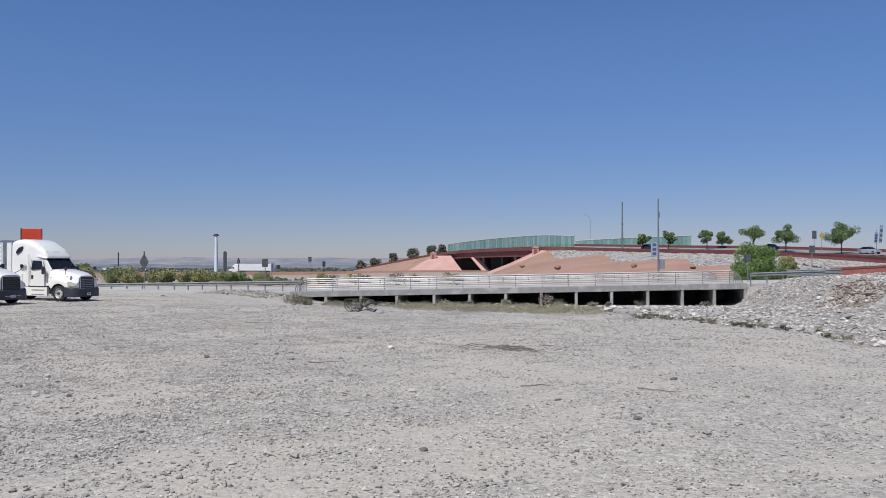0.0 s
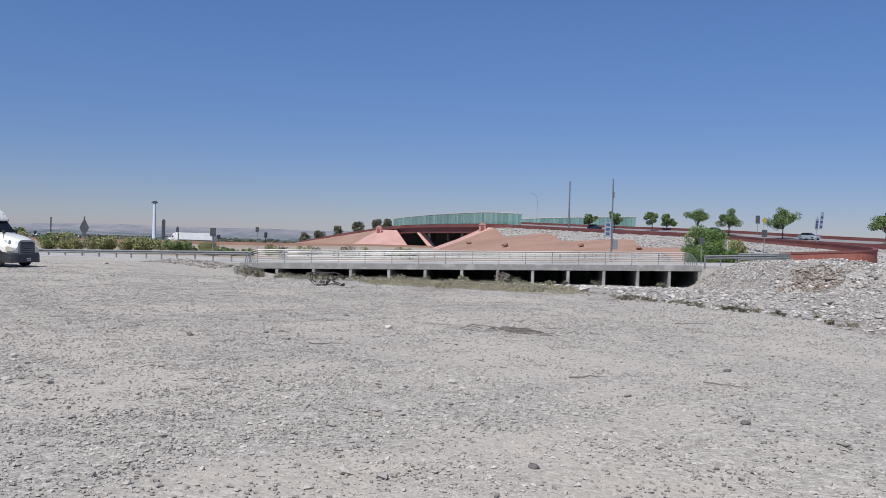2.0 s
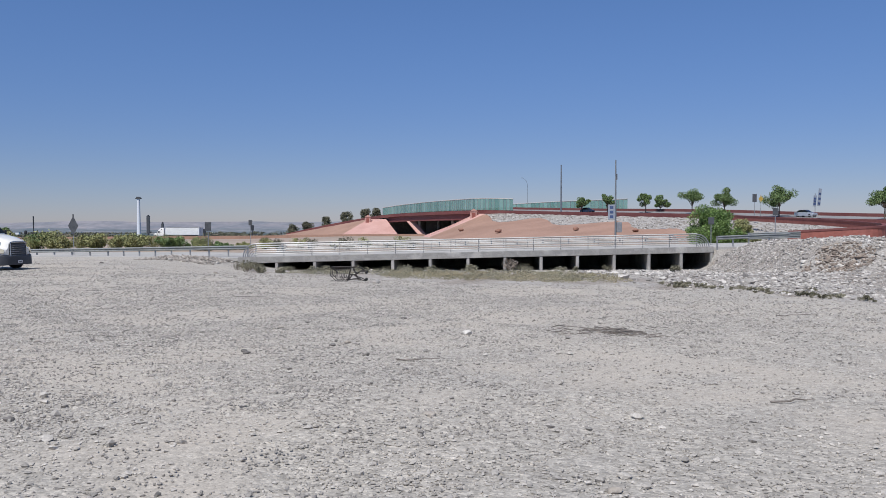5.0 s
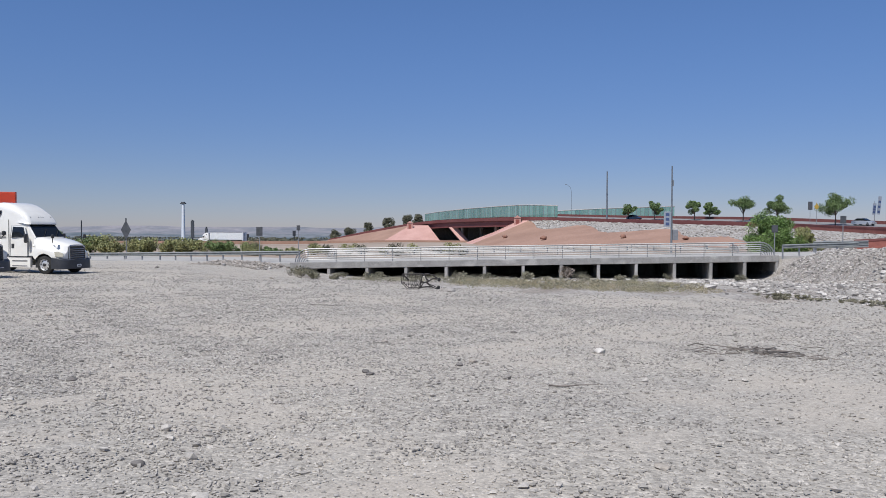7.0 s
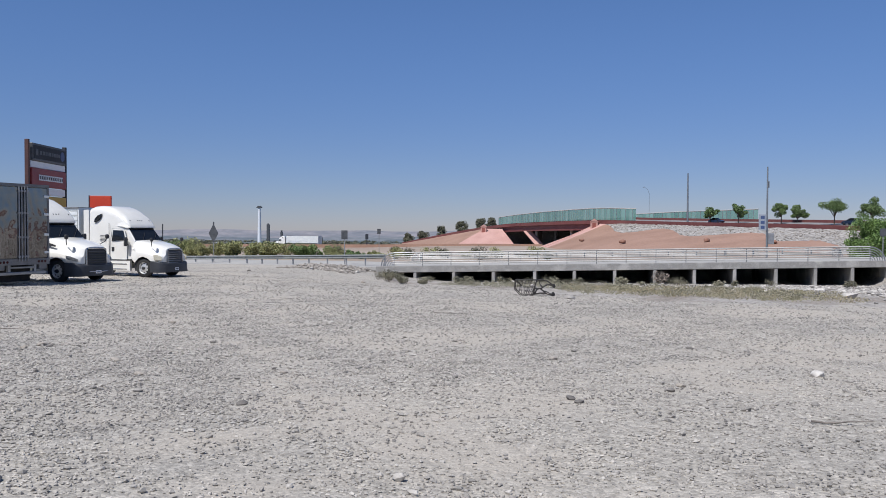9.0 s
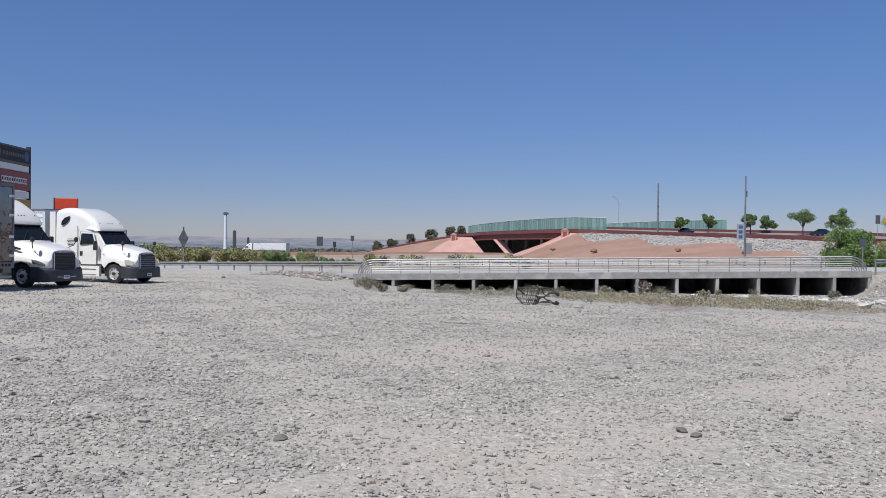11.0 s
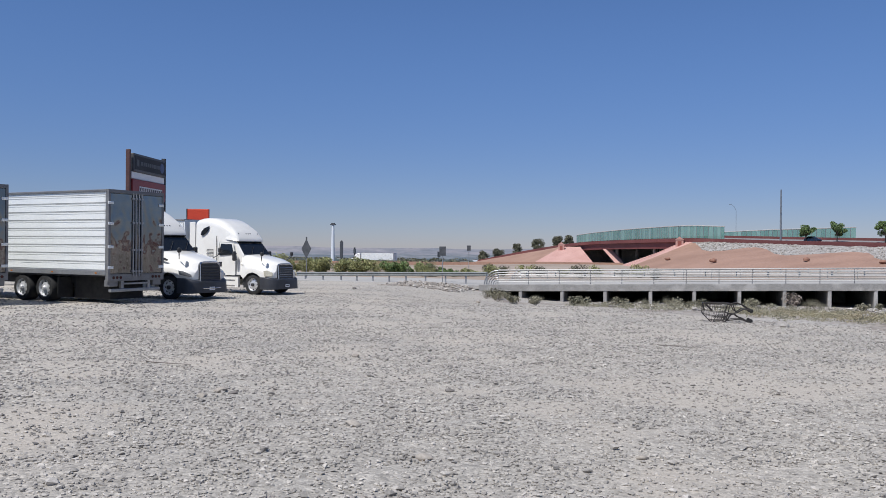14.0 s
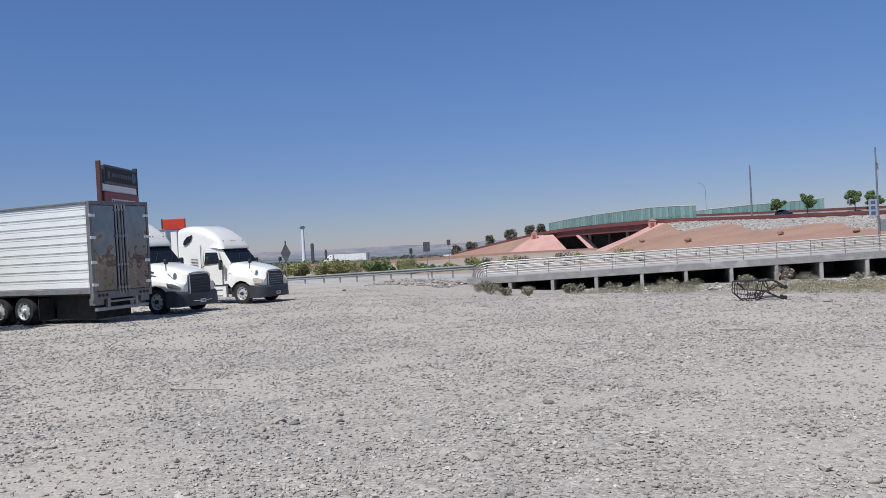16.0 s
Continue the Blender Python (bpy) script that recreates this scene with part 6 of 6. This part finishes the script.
for k in range(130):
    if k < 90:
        x = rng.uniform(3.0, 9.5)
        y = float(lot_edge(x)) + rng.uniform(0.2, 2.5) + (0 if x < 7 else rng.uniform(0, 6))
        h = rng.uniform(0.06, 0.19)
    elif k < 116:
        x = rng.uniform(-24.5, -8)
        y = rng.uniform(69, 78.5)
        h = rng.uniform(0.4, 0.9)
    else:
        x, y = rng.uniform(-10, 14), rng.uniform(74, 79)
        h = rng.uniform(0.3, 0.8)
    bush("weed", "dusty grey-green weed growing in pale rubble", x, y, float(surface(x, y)), h * (3.0 if k < 90 else 2.2), h, 300 + k, (WEED, WEEDGREY, WEEDGREY)[k % 3], 190 if k < 90 else 420, 0.02 + 0.07 * h, "weeds in the rubble", "weed", upright=k % 2 == 0)
bush("tumbleweed", "brown dead bush caught against the culvert wall", -1.1, 80.2, float(surface(-1.1, 80.2)), 2.1, 1.15, 401, material("dead_twigs", (0.20, 0.16, 0.13), (0.34, 0.29, 0.24), scale=3, fine=20, rough=0.9, bump=0, rand=0.4), 420, 0.10, cat="bush")

# ---------- rubble heap and riprap ----------
heap_thing = tagged(new("rubble_heap"), "heap of pale broken limestone beside the culvert", "rubble", kind="structure")
g = np.random.default_rng(31)
n = 68000
x = g.uniform(3.5, 36, n)
y = 81.6 - 64 * g.random(n) ** 1.5
toe_y = np.where(x < 16, 58 + (16 - x) * 11, 58 - 1.25 * (x - 16))
dens = np.where((y > toe_y - 6) | (x > 8) & (y > 52), 1.0, 0.85) * (y > lot_edge(x) + 0.6)
# a washed-out patch of bare brown soil on the heap's face
bare = ((x - 18.6) / 1.6) ** 2 + ((y - 59.5) / 2.2) ** 2 + 0.5 * np.sin(x * 3.1) * np.sin(y * 2.3) < 1
dens = np.where(bare, 0.12, dens)
keep = (g.random(n) < dens) & (y < 81.6)
x, y = x[keep], y[keep]
size = np.clip(np.exp(g.normal(np.log(0.125), 0.45, len(x))) * np.where((x > 13) & (y > 50), 1.0, 0.72), 0.05, 0.34)
p = np.stack([x, y, surface(x, y) + size * 0.12], -1)
o = scatter_mesh("rubble_stones", p, size, ROCK, 0.65, 4, 0.4, heap_thing, light=True)
o["kind"] = "stuff"
# clods of washed-out brown soil on the heap's face
SOIL = material("brown_soil", (0.21, 0.165, 0.13), (0.31, 0.26, 0.21), scale=0.9, fine=6, rough=0.95, bump=0.6, depth=0.05, rand=0.4)
n = 700
a, r = g.uniform(0, 2 * math.pi, n), np.sqrt(g.random(n))
x, y = 19.0 + 2.3 * r * np.cos(a), 58.6 + 2.6 * r * np.sin(a)
size = np.clip(np.exp(g.normal(np.log(0.16), 0.5, n)), 0.06, 0.45)
o = scatter_mesh("soil_clods", np.stack([x, y, surface(x, y) + size * 0.1], -1), size, SOIL, 0.7, 9, 0.45, heap_thing)
o["kind"] = "stuff"
o["label"] = "clods of brown soil"
# channel floor and the stones left of the culvert
n = 5200
x = g.uniform(-30, 14, n)
y = g.uniform(34, 80, n)
left = (x < -26.3) & (x > -32) & (y > 70)
chan = (x > -16) & (y > lot_edge(x) + 5 - 6 * (x > 2)) & (g.random(n) < 0.55)
keep = (left | chan) & (y < culvert_y(x) - 0.3)
x, y, left = x[keep], y[keep], left[keep]
size = np.clip(np.exp(g.normal(np.log(0.16), 0.5, len(x))), 0.06, 0.5)
p = np.stack([x, y, surface(x, y) + size * 0.15], -1)
o = scatter_mesh("channel_stones", p, size, ROCK, 0.6, 5, 0.4)
tagged(o, "pale broken stones along the dry channel", "rubble", kind="stuff")
n = 900
x, y = g.uniform(-32.5, -26.6, n), g.uniform(71, 80, n)
size = np.clip(np.exp(g.normal(np.log(0.17), 0.4, n)), 0.08, 0.4)
o = scatter_mesh("riprap_stones", np.stack([x, y, surface(x, y) + size * 0.15 + 0.08 * smoothstep(70, 78, y)], -1), size, RIPROCK, 0.6, 6, 0.4)
tagged(o, "pale riprap stones beside the culvert's end", "rubble", kind="stuff")
# stones of the riprap on the embankment
u = g.uniform(0.5, 6.0, 9000)
v = g.random(9000)
top = np.array([wave(k) if k < 4 else 1.0 for k in u])
keep = v < top
u, v = u[keep], v[keep]
p = np.array([line_at(crest_r, a).lerp(line_at(toe_r, a), b)[:] for a, b in zip(u, v)])
size = np.clip(np.exp(g.normal(np.log(0.30), 0.35, len(u))), 0.16, 0.65)
o = scatter_mesh("riprap_stones", p + np.array([0, 0, 0.05]), size, RIPROCK, 0.6, 7, 0.4, emb, light=True)
o["kind"] = "stuff"

# the larger rocks of the heap, one by one
shapes = []
for k in range(8):
    b = bmesh.new()
    bmesh.ops.create_icosphere(b, subdivisions=1, radius=0.5)
    for vtx in b.verts:
        q = 1 + 0.5 * noise.noise(vtx.co * 2.6 + Vector((k * 4.3, 1.7 * k, 0)))
        vtx.co = Vector((vtx.co.x * q, vtx.co.y * q * 0.8, vtx.co.z * q * 0.6))
    me = bpy.data.meshes.new("rock")
    b.to_mesh(me)
    b.free()
    me.materials.append(ROCK)
    shapes.append(me)
for k in range(280):
    x = rng.uniform(15, 32)
    t = 58 - 1.25 * (x - 16) if x > 16 else 66
    y = t + rng.uniform(-2, 10)
    o = new("rock", shapes[k % 8])
    o.parent = heap_thing
    s = rng.uniform(0.22, 0.55)
    o.matrix_world = pose(x, y, float(surface(x, y)) + s * 0.08, rng.uniform(-25, 25), rng.uniform(-25, 25), rng.uniform(0, 360)) @ Matrix.Diagonal((s, s, s, 1))

# ---------- the valley: far trees and buildings ----------
g = np.random.default_rng(41)
n = 2600
y = 1100 + 2300 * g.random(n)
x = y * g.uniform(-0.7, 0.1, n)
keep = (np.sin(x * 0.011 + y * 0.004) + np.sin(y * 0.006) + g.normal(0, 0.6, n)) > 0
x, y = x[keep], y[keep]
far = np.stack([x, y, ground_height(x, y) + 2.5], -1)
o = leaf_mesh("far_woods", far, g.uniform(8, 20, len(x)), 42000, 3.0, LEAFGREY, None, 8, flat=0.35)
tagged(o, "dark green trees spread over the distant valley", "trees", kind="stuff")
for k in range(64):
    y = rng.uniform(1300, 3200)
    x = y * rng.uniform(-0.62, -0.05)
    w, d, h = rng.uniform(9, 34), rng.uniform(8, 16), rng.uniform(4.5, 9)
    hs = tagged(new("far_building"), "low pale building in the distant valley", "building", "buildings in the valley")
    part("wall", cube(-w / 2, w / 2, -d / 2, d / 2, -2, h), (SIGNWHITE, CONCRETE, TRAILERWHITE, DIRT)[k % 4], hs)
    part("roof", cube(-w / 2 - 0.5, w / 2 + 0.5, -d / 2 - 0.5, d / 2 + 0.5, h, h + 0.6), (CONCRETE, SIGNBACK)[k % 2], hs)
    hs.location = (x, y, gz(x, y))
